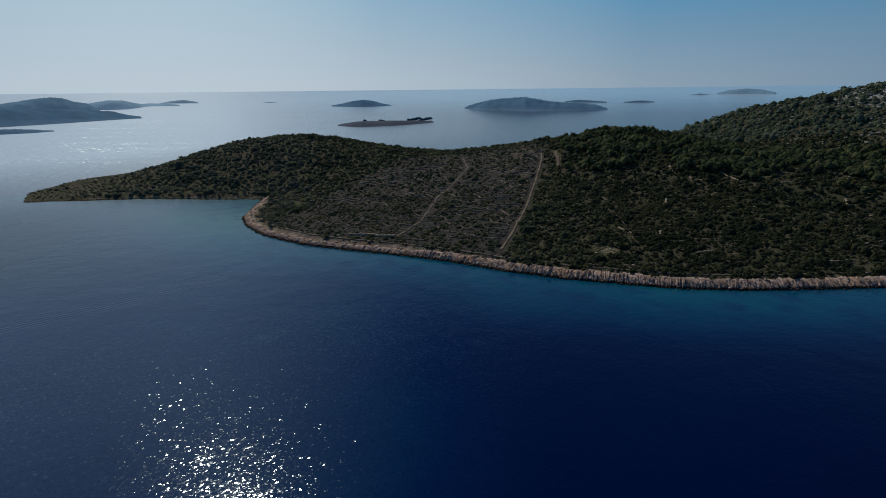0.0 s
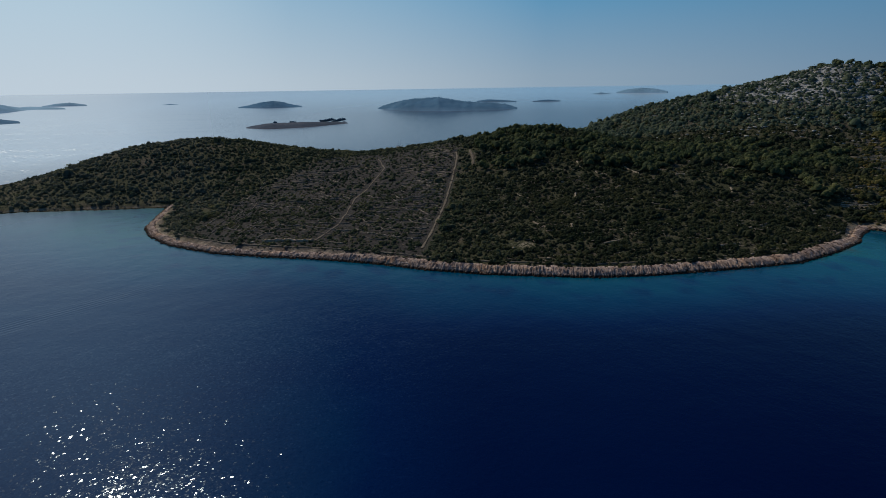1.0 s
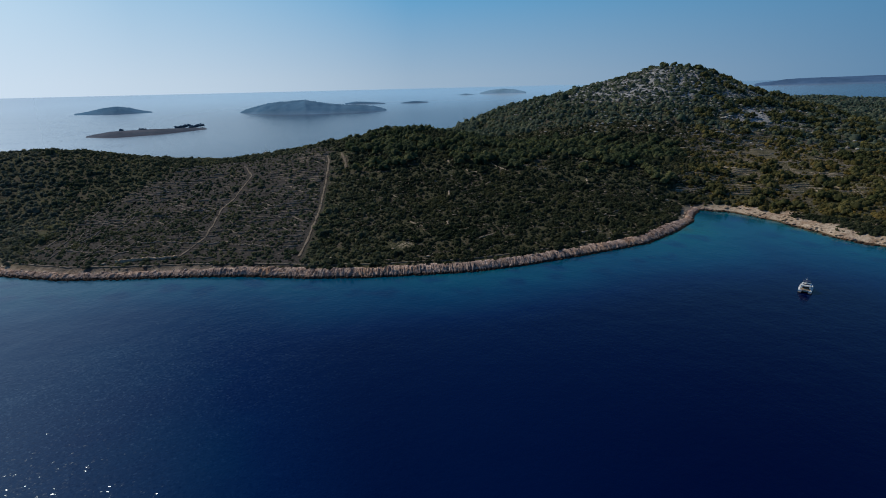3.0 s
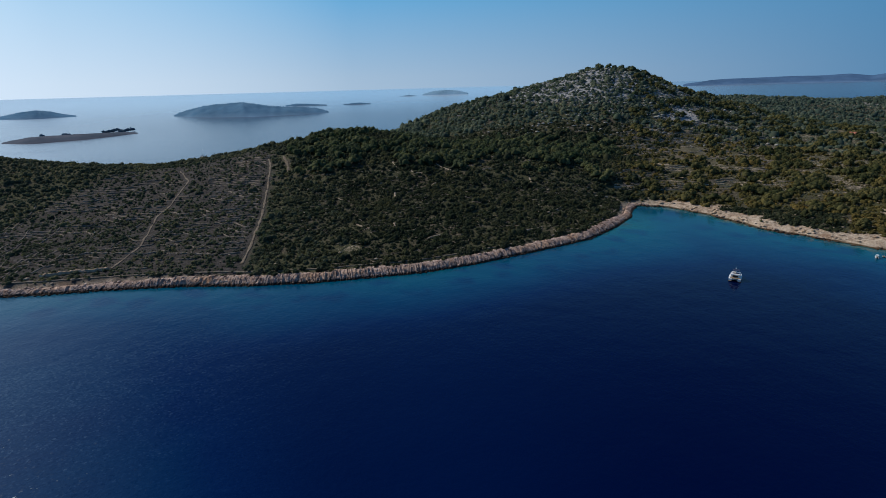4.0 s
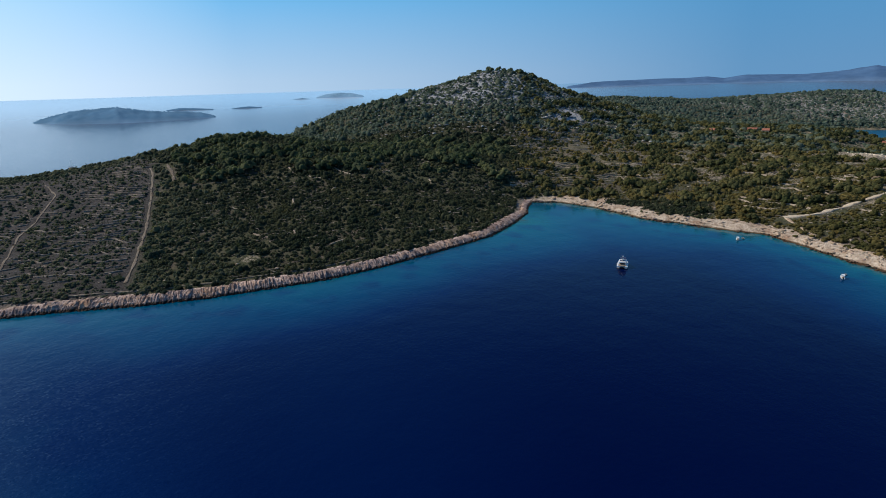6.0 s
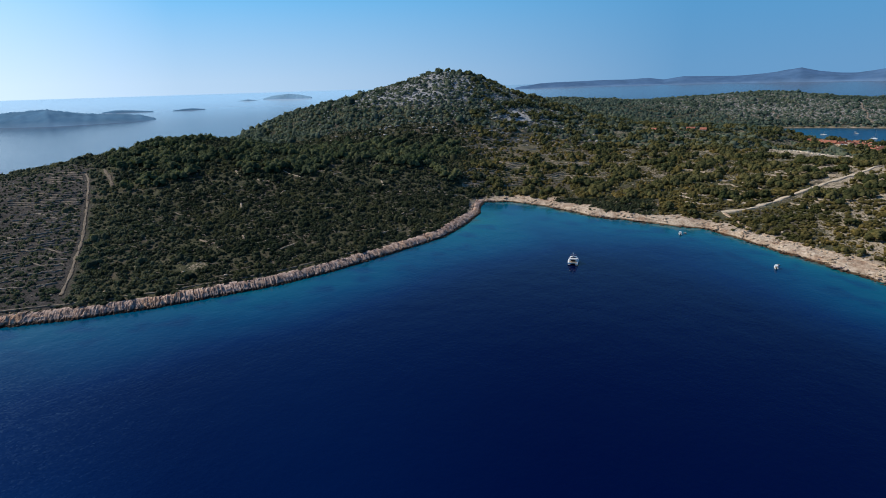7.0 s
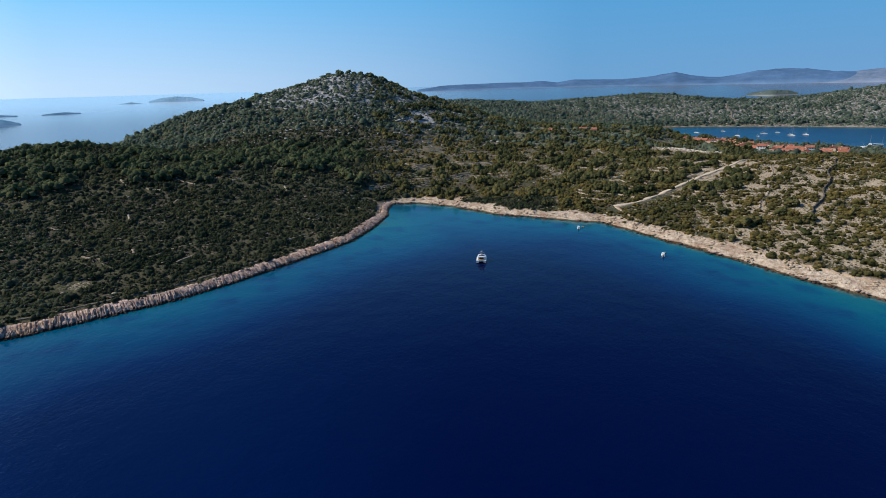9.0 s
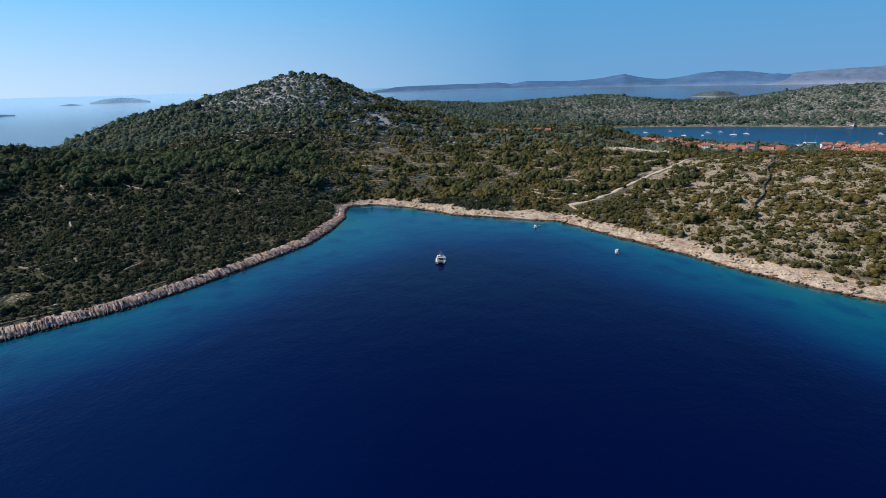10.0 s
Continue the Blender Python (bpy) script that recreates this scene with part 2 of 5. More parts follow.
def stone_material(name, dark, mid, light, size=0.5, wet=False):
    m, n, l, b = material(name, 0.9)
    b.inputs["Specular IOR Level"].default_value = 0.15
    f, g = noise_node(n, l, size, 7, 0.7), noise_node(n, l, size * 5, 5, 0.65)
    c = ramp_node(n, l, f, [(0.28, dark), (0.5, mid), (0.72, light)])
    c = mix_node(n, l, 1.0, c, ramp_node(n, l, g, [(0.3, (0.65, 0.63, 0.6)), (0.6, (1.1, 1.1, 1.1))]), "MULTIPLY")
    r = n.new("ShaderNodeObjectInfo").outputs["Random"]
    c = mix_node(n, l, 1.0, c, ramp_node(n, l, r, [(0.0, (0.8, 0.76, 0.72)), (1.0, (1.15, 1.12, 1.1))]), "MULTIPLY")
    c = mix_node(n, l, 1.0, c, ramp_node(n, l, island_random(n), [(0.0, (0.8, 0.79, 0.77)), (1.0, (1.15, 1.13, 1.1))]), "MULTIPLY")
    if wet:  # the splash zone is stained dark by algae
        split = n.new("ShaderNodeSeparateXYZ")
        l.new(n.new("ShaderNodeNewGeometry").outputs["Position"], split.inputs[0])
        edge = math_node(n, l, "ADD", split.outputs["Z"], math_node(n, l, "MULTIPLY", f, -0.9))
        c = mix_node(n, l, 1.0, c, ramp_node(n, l, edge, [(0.3, (0.14, 0.122, 0.11)), (1.15, (1, 1, 1))]), "MULTIPLY")
        rust = ramp_node(n, l, noise_node(n, l, 0.045, 3, 0.6), [(0.42, (0.92, 0.9, 0.9)), (0.55, (1.0, 0.98, 0.95)), (0.66, (1.14, 1.0, 0.84))])
        c = mix_node(n, l, 1.0, c, rust, "MULTIPLY")
    l.new(c, b.inputs["Base Color"])
    bump_node(n, l, g, 0.8, 0.35, b)
    return m


def far_land_material(name, dark, light, rock):
    """Scrub-covered land over kilometres of sea; the haze between is put into its colours."""
    m, n, l, b = material(name, 1.0)
    b.inputs["Specular IOR Level"].default_value = 0.0
    f, g = noise_node(n, l, 0.02, 6, 0.7), noise_node(n, l, 0.006, 4, 0.6)
    c = ramp_node(n, l, f, [(0.3, dark), (0.55, light), (0.78, rock)])
    c = mix_node(n, l, attribute_node(n, "rim"), c, tuple(min(1, q * 1.25 + 0.02) for q in rock))
    c = mix_node(n, l, 1.0, c, ramp_node(n, l, g, [(0.3, (0.8, 0.8, 0.8)), (0.7, (1.15, 1.15, 1.15))]), "MULTIPLY")
    l.new(c, b.inputs["Base Color"])
    return m


GROUND, SEA = ground_material(), sea_material()
SCRUB = leaf_material("scrub_leaves", (0.0621, 0.0794, 0.0562), (0.1166, 0.1318, 0.0853))
# lighter, greyer copy of SCRUB: haze over the headland is in the colour
HAZED_SCRUB = leaf_material("hazed_headland_leaves", (0.088, 0.105, 0.086), (0.150, 0.166, 0.132))
# darker copy of SCRUB, used past about 13 degrees of bearing
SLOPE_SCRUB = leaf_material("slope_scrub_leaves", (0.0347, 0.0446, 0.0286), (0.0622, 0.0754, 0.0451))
MAQUIS = leaf_material("olive_maquis_leaves", (0.083, 0.074, 0.030), (0.150, 0.131, 0.050))
WOOD_PINE = leaf_material("ridge_pine_needles", (0.0530, 0.0718, 0.0406), (0.1092, 0.1342, 0.0718))
PINE = leaf_material("pine_needles", (0.0621, 0.0690, 0.0299), (0.1288, 0.1288, 0.0563))
# the next three leaf colours are paled and blued with painted-in haze
HAZED_HILL_SCRUB = leaf_material("hazed_hill_leaves", (0.0747, 0.1049, 0.0835), (0.1387, 0.1742, 0.1317))
HAZED_RIDGE_PINE = leaf_material("hazed_ridge_pines", (0.0729, 0.1079, 0.092), (0.1174, 0.1586, 0.13))
HAZED_RIDGE_SCRUB = leaf_material("hazed_ridge_leaves", (0.0728, 0.1105, 0.0962), (0.1222, 0.1664, 0.1404))
SHORE_ROCK = stone_material("shore_limestone", (0.170, 0.126, 0.114), (0.415, 0.330, 0.296), (0.74, 0.628, 0.565), 0.45, True)
HILL_ROCK = stone_material("hilltop_limestone", (0.25, 0.25, 0.245), (0.45, 0.45, 0.44), (0.66, 0.66, 0.645), 0.5)
WALL_STONE = stone_material("dry_wall_stone", (0.175, 0.142, 0.104), (0.33, 0.28, 0.218), (0.53, 0.465, 0.38), 0.7)
BEACH_ROCK = stone_material("beach_limestone", (0.22, 0.155, 0.108), (0.46, 0.36, 0.265), (0.66, 0.55, 0.43), 0.5)
# the shade on the field wall's near side is put into this colour
SHADED_STONE = stone_material("shaded_wall_stone", (0.045, 0.04, 0.035), (0.09, 0.08, 0.07), (0.16, 0.145, 0.128), 0.6)
GRAVEL = stone_material("gravel", (0.46, 0.40, 0.31), (0.66, 0.59, 0.47), (0.78, 0.71, 0.60), 0.6)
TERRACE_STONE = stone_material("terrace_stone", (0.1149, 0.0990, 0.0831), (0.2210, 0.1927, 0.1642), (0.3359, 0.2988, 0.2581), 0.7)
TRAIL = stone_material("trodden_earth", (0.0936, 0.0778, 0.0605), (0.1656, 0.1411, 0.1123), (0.2520, 0.2232, 0.1843), 0.5)
# far land: the blue haze of distance is mixed into these base colours
HAZED_ISLAND = far_land_material("hazed_far_island_scrub", (0.0784, 0.1736, 0.28), (0.1064, 0.2072, 0.3136), (0.1456, 0.2408, 0.336))
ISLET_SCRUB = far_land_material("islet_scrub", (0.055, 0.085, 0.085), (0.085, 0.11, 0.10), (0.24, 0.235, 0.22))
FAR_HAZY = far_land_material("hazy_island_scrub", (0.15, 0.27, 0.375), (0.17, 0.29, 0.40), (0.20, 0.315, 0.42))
HAZED_HEADLAND = far_land_material("hazed_headland_scrub", (0.095, 0.19, 0.29), (0.115, 0.21, 0.31), (0.145, 0.24, 0.33))
FAR_TREE = far_land_material("hazed_islet_leaves", (0.08, 0.125, 0.17), (0.10, 0.15, 0.19), (0.12, 0.17, 0.20))
HAZED_ISLET = far_land_material("hazed_islet_soil", (0.07, 0.095, 0.125), (0.105, 0.12, 0.15), (0.15, 0.15, 0.17))
FAR_BLUE = far_land_material("hazed_distant_hills", (0.20, 0.35, 0.48), (0.225, 0.38, 0.51), (0.26, 0.40, 0.52))
# FAR_BLUE lightened, hazier in colour, for islands that stand against the sun
SUNWARD_HAZE = far_land_material("sunward_lightened_hills", (0.29, 0.46, 0.60), (0.31, 0.48, 0.62), (0.34, 0.50, 0.63))
FAR_COAST = far_land_material("hazed_coast_hills", (0.062, 0.125, 0.235), (0.078, 0.148, 0.262), (0.105, 0.178, 0.285))
PALE_COAST = far_land_material("hazed_bare_hills", (0.095, 0.15, 0.24), (0.14, 0.19, 0.275), (0.19, 0.23, 0.30))
GELCOAT = paint("white_gelcoat", (0.80, 0.80, 0.78), 0.25, vary=0.04)
TINTED = paint("tinted_glass", (0.012, 0.015, 0.02), 0.08, vary=0.1)
CANVAS = paint("navy_canvas", (0.02, 0.035, 0.09), 0.8)
ALLOY = paint("mast_alloy", (0.62, 0.63, 0.64), 0.35, 0.8, vary=0.05)
TEAK = paint("teak_deck", (0.30, 0.20, 0.11), 0.6)
RUBBER = paint("grey_rubber", (0.20, 0.21, 0.22), 0.6)
ANTIFOUL = paint("dark_antifouling", (0.015, 0.02, 0.035), 0.6)
TILE = stone_material("terracotta_tiles", (0.225, 0.09, 0.063), (0.39, 0.162, 0.111), (0.555, 0.255, 0.18), 0.6)
PLASTER = paint("cream_plaster", (0.62, 0.50, 0.36), 0.9, vary=0.08, size=0.6)
WHITEWASH = paint("whitewash", (0.78, 0.76, 0.72), 0.9, vary=0.06, size=0.6)
SHUTTER = paint("green_shutters", (0.05, 0.09, 0.06), 0.6)


# ---- land shape: one function gives the height of the island anywhere ----
SHORE = [(-406, 504), (-357, 512), (-295, 519), (-220, 512), (-171, 511), (-168, 476), (-163, 434), (-152, 408), (-129, 378),
         (-94, 352), (-61, 338), (-30, 327), (4, 312), (38, 292), (67, 279), (97, 269.5), (125.5, 261.5), (157.5, 258.5), (202.5, 259.5), (249.5, 262),
         (285, 275), (318, 291), (338, 308), (353, 317), (366, 298), (371, 270), (368, 235), (363, 215), (368, 189), (372, 155),
         (378, 132), (366, 108), (352, 79), (335, 42), (318, 11), (306, -15), (299, -38), (285, -80), (262, -140)]
TOWN_SHORE = [(250, -330), (520, -480), (900, -460), (1025, -300), (978, -132), (946, -34), (972, 59), (1055, 227), (1187, 307), (1246, 323),
              (1293, 248), (1339, 82), (1359, -117), (1384, -173), (1440, -480)]
BACK_SHORE = [(1900, -620), (2150, -150), (2120, 500), (1900, 950), (1500, 1180), (1100, 1300), (750, 1260), (480, 1120), (330, 980), (200, 870),
              (60, 800), (-50, 810), (-180, 830), (-290, 795), (-370, 725), (-425, 640), (-440, 560)]
# bearing from the foot of the camera in degrees, distance and height in metres
HEADLAND = [(-36.5, 650, -4), (-31.6, 690, 5), (-26.7, 720, 20), (-21.6, 730, 39), (-17, 735, 45), (-13.8, 740, 45.5), (-9.6, 740, 37), (-4.9, 700, 31), (1, 650, 28.5),
            (5.7, 620, 34), (10.4, 610, 41), (15.4, 620, 48), (20.7, 640, 53.5), (22.2, 650, 51), (24.2, 650, 45), (22, 760, 36), (15, 740, 36), (10.4, 700, 38), (-14, 600, 22), (0, 450, 15), (12, 450, 23), (24, 450, 24)]
HILL = [(27.8, 930, 62), (32, 950, 79), (35, 970, 89), (38, 985, 103), (40.6, 990, 110), (42.6, 1000, 124), (45, 1000, 125), (46.2, 1000, 121), (47.2, 1005, 121), (48.3, 1010, 113),
        (51.6, 1020, 87), (54, 1050, 75), (28.8, 600, 38), (29, 720, 34), (29, 820, 45), (33, 580, 35), (33, 690, 34), (33, 800, 54), (38.3, 560, 33), (38, 650, 33), (38, 800, 62),
        (43, 530, 25), (44, 620, 26), (45, 780, 59), (51, 600, 20), (51, 800, 49), (36, 1110, 66), (44, 1150, 88), (51, 1140, 72), (29, 1060, 48), (24, 930, 36)]
VALLEY = [(61.6, 1100, 30), (60, 600, 15), (60, 800, 26), (68, 900, 25), (68, 600, 17), (76.7, 760, 17), (82, 680, 18), (85, 640, 24), (87, 620, 27.5), (91, 600, 28),
          (95, 600, 29), (97.5, 600, 29.5), (106, 560, 33), (85, 900, 8), (92, 890, 9), (97, 910, 9), (75, 1050, 18), (110, 800, 22)]
FAR_RIDGE = [(55.7, 1700, 58), (61.5, 1700, 48), (65.8, 1700, 50), (72, 1700, 61), (76, 1700, 61), (81.5, 1700, 43), (86, 1700, 46), (90.5, 1720, 64),
             (94.4, 1740, 78), (98, 1760, 80), (104, 1780, 82), (66, 1330, 24), (58, 1300, 45)]
ISLAND = np.array(SHORE + TOWN_SHORE + BACK_SHORE, float)


def shore_distance(x, y):
    """Metres from the waterline: positive on land, negative at sea."""
    x, y = np.asarray(x, float), np.asarray(y, float)
    best, inside = np.full(x.shape, 1e9), np.zeros(x.shape, bool)
    for (ax, ay), (bx, by) in zip(ISLAND, np.roll(ISLAND, -1, 0)):
        ex, ey = bx - ax, by - ay
        u = np.clip(((x - ax) * ex + (y - ay) * ey) / (ex * ex + ey * ey), 0, 1)
        best = np.minimum(best, (x - ax - u * ex) ** 2 + (y - ay - u * ey) ** 2)
        if ay != by:
            inside ^= ((ay > y) != (by > y)) & (x < ex * (y - ay) / ey + ax)
    d = np.sqrt(best)
    return np.where(inside, d, -d)


def kernel(d2):
    return 0.5 * d2 * np.log(d2 + 1.0)


def polar(bearing, distance):
    a = np.radians(bearing)
    return distance * np.sin(a), distance * np.cos(a)


KNOTS = []
for (ax, ay), (bx, by) in zip(ISLAND, np.roll(ISLAND, -1, 0)):
    n = max(1, int(math.hypot(bx - ax, by - ay) / 45))
    KNOTS += [(ax + (bx - ax) * i / n, ay + (by - ay) * i / n, 4.0) for i in range(n)]
KNOTS += [(*polar(b, r), z - 2.0) for b, r, z in HEADLAND + HILL + VALLEY + FAR_RIDGE]
KNOTS = np.array(KNOTS)
KXY, KZ = KNOTS[:, :2] / 100, KNOTS[:, 2]
KA = kernel(((KXY[:, None] - KXY[None]) ** 2).sum(2)) + np.eye(len(KXY)) * 0.02
KP = np.c_[np.ones(len(KXY)), KXY]
KW = np.linalg.solve(np.block([[KA, KP], [KP.T, np.zeros((3, 3))]]), np.r_[KZ, 0, 0, 0])


def smooth(a, b, v):
    t = np.clip((v - a) / (b - a), 0, 1)
    return t * t * (3 - 2 * t)


def waves2(x, y, size, seed):
    """Cheap smooth noise, about -1 to 1, of a given size in metres."""
    g, total = np.random.RandomState(seed), 0
    for _ in range(7):
        a, p, s = g.uniform(0, 6.28), g.uniform(0, 6.28), g.uniform(0.7, 1.5) * 6.28 / size
        total = total + np.sin((x * math.cos(a) + y * math.sin(a)) * s + p + 1.3 * np.sin((x * math.sin(a) - y * math.cos(a)) * s * 0.6 + 2 * p))
    return total / 3.5


def land_height(x, y):
    x, y = np.asarray(x, float), np.asarray(y, float)
    out = np.full(x.shape, KW[-3]) + KW[-2] * x / 100 + KW[-1] * y / 100
    for (kx, ky), w in zip(KXY, KW):
        out = out + w * kernel((x / 100 - kx) ** 2 + (y / 100 - ky) ** 2)
    d = shore_distance(x, y)
    d = d + 1.6 * waves2(x, y, 22, 5) + 0.9 * waves2(x, y, 9, 6)
    beach = smooth(300, 340, x + 0.9 * np.maximum(0, 70 - y)) * smooth(330, 300, y) * smooth(900, 700, x)
    edge = -2 + smooth(-4, 9, d) * (5.6 - 0.9 * beach) + smooth(0, 22, d) * 0.8
    low_tip = smooth(-300, -400, x) * smooth(460, 490, y) * smooth(620, 560, y)
    edge = -2 + (edge + 2) * (1 - 0.45 * low_tip)
    rise = np.maximum(out - 4.2, 0.0) * smooth(2, 45, d) * (1 - 0.6 * low_tip)
    town = smooth(735, 830, x) * smooth(1200, 1150, x) * smooth(250, 200, y)
    rise = rise * (1 - 0.8 * town)
    rough = smooth(15, 80, d) * (1 - 0.6 * town) * (1.0 * waves2(x, y, 60, 1) + 0.5 * waves2(x, y, 23, 2))
    rough = rough + beach * smooth(-1, 3, d) * smooth(30, 18, d) * (0.45 * waves2(x, y, 8, 15) + 0.35 * waves2(x, y, 19, 17))
    return np.where(d > -4, edge + rise + rough, -2 - np.minimum((-4 - d) * 0.25, 30))


# ---- helpers of this scene ----
def mesh_from(name, verts, faces, mat, smooth_shade=False):
    me = bpy.data.meshes.new(name)
    verts, faces = np.asarray(verts, np.float32), np.asarray(faces, np.int32)
    k = faces.shape[1]
    me.vertices.add(len(verts))
    me.vertices.foreach_set("co", verts.ravel())
    me.loops.add(faces.size)
    me.loops.foreach_set("vertex_index", faces.ravel())
    me.polygons.add(len(faces))
    me.polygons.foreach_set("loop_start", np.arange(0, faces.size, k, dtype=np.int32))
    me.polygons.foreach_set("loop_total", np.full(len(faces), k, np.int32))
    if smooth_shade:
        me.polygons.foreach_set("use_smooth", np.ones(len(faces), bool))
    me.update(calc_edges=True)
    me.materials.append(mat)
    return me


def add_attribute(me, name, values):
    a = me.attributes.new(name, "FLOAT", "POINT")
    a.data.foreach_set("value", np.asarray(values, np.float32))


def grid_faces(nx, ny):
    i = (np.arange(nx - 1)[:, None] * ny + np.arange(ny - 1)[None]).ravel()
    return np.c_[i, i + ny, i + ny + 1, i + 1]


def part(name, bm, mat, parent, label=""):
    if isinstance(bm, bmesh.types.BMesh):
        me = bpy.data.meshes.new(name)
        bm.to_mesh(me)
        bm.free()
        me.materials.append(mat)
    else:
        me = bm
    ob = new(name, me)
    ob.parent = parent
    return tagged(ob, label)


def box(bm, x0, x1, y0, y1, z0, z1, taper=0.0, bevel=0.0):
    """A box; taper draws its top in by that many metres."""
    low = [bm.verts.new(p) for p in ((x0, y0, z0), (x1, y0, z0), (x1, y1, z0), (x0, y1, z0))]
    t = taper
    top = [bm.verts.new(p) for p in ((x0 + t, y0 + t, z1), (x1 - t, y0 + t, z1), (x1 - t, y1 - t, z1), (x0 + t, y1 - t, z1))]
    bm.faces.new(low[::-1])
    bm.faces.new(top)
    for k in range(4):
        bm.faces.new((low[k], low[(k + 1) % 4], top[(k + 1) % 4], top[k]))
    if bevel:
        edges = {e for v in low + top for e in v.link_edges}
        bmesh.ops.bevel(bm, geom=list(edges), offset=bevel, segments=2, affect="EDGES")
    return bm


def rod(bm, a, b, r, r2=None, n=8):
    """A round bar from a to b."""
    a, b = Vector(a), Vector(b)
    turn = (b - a).to_track_quat("Z", "Y").to_matrix().to_4x4()
    bmesh.ops.create_cone(bm, cap_ends=True, segments=n, radius1=r, radius2=r if r2 is None else r2, depth=(b - a).length,
                          matrix=Matrix.Translation((a + b) / 2) @ turn)
    return bm


def steps(points):
    """Grid lines from (value, spacing) pairs."""
    out = [points[0][0]]
    for (a, s), (b, s2) in zip(points, points[1:]):
        while out[-1] < b - 1e-6:
            u = (out[-1] - a) / (b - a)
            out.append(min(b, out[-1] + s + (s2 - s) * u))
    return np.array(out)


def terrace_end(r):
    """The bearing at which the terraces stop, along the path up the slope."""
    return np.interp(r, [318, 351, 404, 454, 512, 576], [6.6, 7.8, 9.1, 9.8, 10.4, 10.6])


# ---- the island's ground: one sheet, finer where the camera is near ----
gx = steps([(-470, 4.4), (-200, 4), (270, 4), (300, 2.2), (425, 2.2), (460, 4), (720, 5.5), (1200, 9), (2250, 22)])
gy = steps([(-650, 22), (-200, 6), (-60, 4), (520, 4), (760, 5.5), (1100, 7), (1400, 16)])
X, Y = np.meshgrid(gx, gy, indexing="ij")
Z = land_height(X, Y)
D = shore_distance(X, Y)
bearing, reach = np.degrees(np.arctan2(X, Y)), np.hypot(X, Y)
is_beach = smooth(305, 345, X + 0.9 * np.maximum(0, 70 - Y)) * smooth(330, 300, Y) * smooth(900, 700, X)
is_cliff = (1 - is_beach) * smooth(520, 460, Y) * smooth(-190, -170, X) * smooth(900, 700, X)
summit = np.exp(-((X - 640) / 190) ** 2 - ((Y - 690) / 170) ** 2) * smooth(55, 95, Z)
stony_right = smooth(76, 83, bearing) * smooth(720, 640, reach) * smooth(12, 34, D)
terraced = smooth(-1.5, 1.5, bearing + 17 - np.maximum(0, reach - 430) * 0.07) * smooth(1.2, -0.6, bearing - terrace_end(reach)) * smooth(660, 610, reach)
in_valley = smooth(50, 56, bearing) * smooth(500, 560, reach) * smooth(84, 78, bearing) * smooth(1100, 950, reach)
hillside = smooth(25, 30, bearing) * smooth(58, 52, bearing) * smooth(690, 760, reach)
bare = 0.32 - 0.26 * terraced + 0.12 * in_valley + 0.42 * summit + 0.03 * hillside + 0.34 * np.exp(-((X - 662) / 45) ** 2 - ((Y - 522) / 24) ** 2) + 0.25 * stony_right * (0.75 - 0.25 * waves2(X, Y, 24, 43)) + 0.06 * smooth(50, 70, bearing) + 0.13 * smooth(1200, 1400, X) \
    + 0.06 * smooth(17, 7, np.abs(Y + 5 - np.interp(X, [414, 452, 529, 612], [134, 104, 81, 64]))) * smooth(400, 415, X) * smooth(625, 605, X) \
    + 0.3 * (0.8 * np.exp(-((X - 100) / 9) ** 2 - ((Y - 308) / 6) ** 2) + np.exp(-((X - 752) / 26) ** 2 - ((Y - 152) / 36) ** 2))
island = mesh_from("ground", np.c_[X.ravel(), Y.ravel(), Z.ravel()], grid_faces(*X.shape), GROUND, True)
add_attribute(island, "bare", bare.ravel())
add_attribute(island, "weathered", np.clip(smooth(700, 780, reach) * smooth(64, 58, bearing) + smooth(1200, 1300, X), 0, 1).ravel())
add_attribute(island, "heath", 0.9 * terraced.ravel())
width = 19 + 5 * waves2(X, Y, 40, 9) + 1.5 * smooth(110, 20, Y)
shore_band = smooth(width + 3, width - 3, D) * is_beach + smooth(5.5, 4, D) * is_cliff + 0.2 * smooth(12, 9, D + 2.5 * waves2(X, Y, 16, 12)) * is_cliff * smooth(30, -40, X) + 0.6 * smooth(3.5, 2.0, D) * smooth(480, 490, Y) * smooth(0, -60, X) \
    + 0.8 * smooth(3, 1.5, D) * smooth(900, 1000, X)
shore_band = shore_band + (0.16 + 0.08 * waves2(X, Y, 30, 13)) * np.exp(-((X - 520) / 75) ** 2 - ((Y - 405) / 60) ** 2)
add_attribute(island, "beach", np.clip(shore_band, 0, 1).ravel())
tagged(new("ground", island), "stony scrub-covered island ground of soil and pale limestone", "ground", kind="structure")


# ---- the sea: flat, lifting slightly past 2.6 km so that its sheet ends at the horizon ----
def sea_level(r):
    far = np.maximum(r - 2600, 0) / 2250
    return np.where(r > 2600, 100 * (1 - (r / 2600) * np.clip(1 - far, 0, 1)), 0.0)


def far_place(bearing, down):
    """Where something stands on the sea that shows 'down' degrees under the level of the camera."""
    flat = 100 / math.tan(radians(max(down, 0.05)))
    r = flat if flat < 2600 else 2600 + 2250 * (1 - 2600 / flat)
    x, y = polar(bearing, r)
    return x, y, float(sea_level(np.array(r))), r


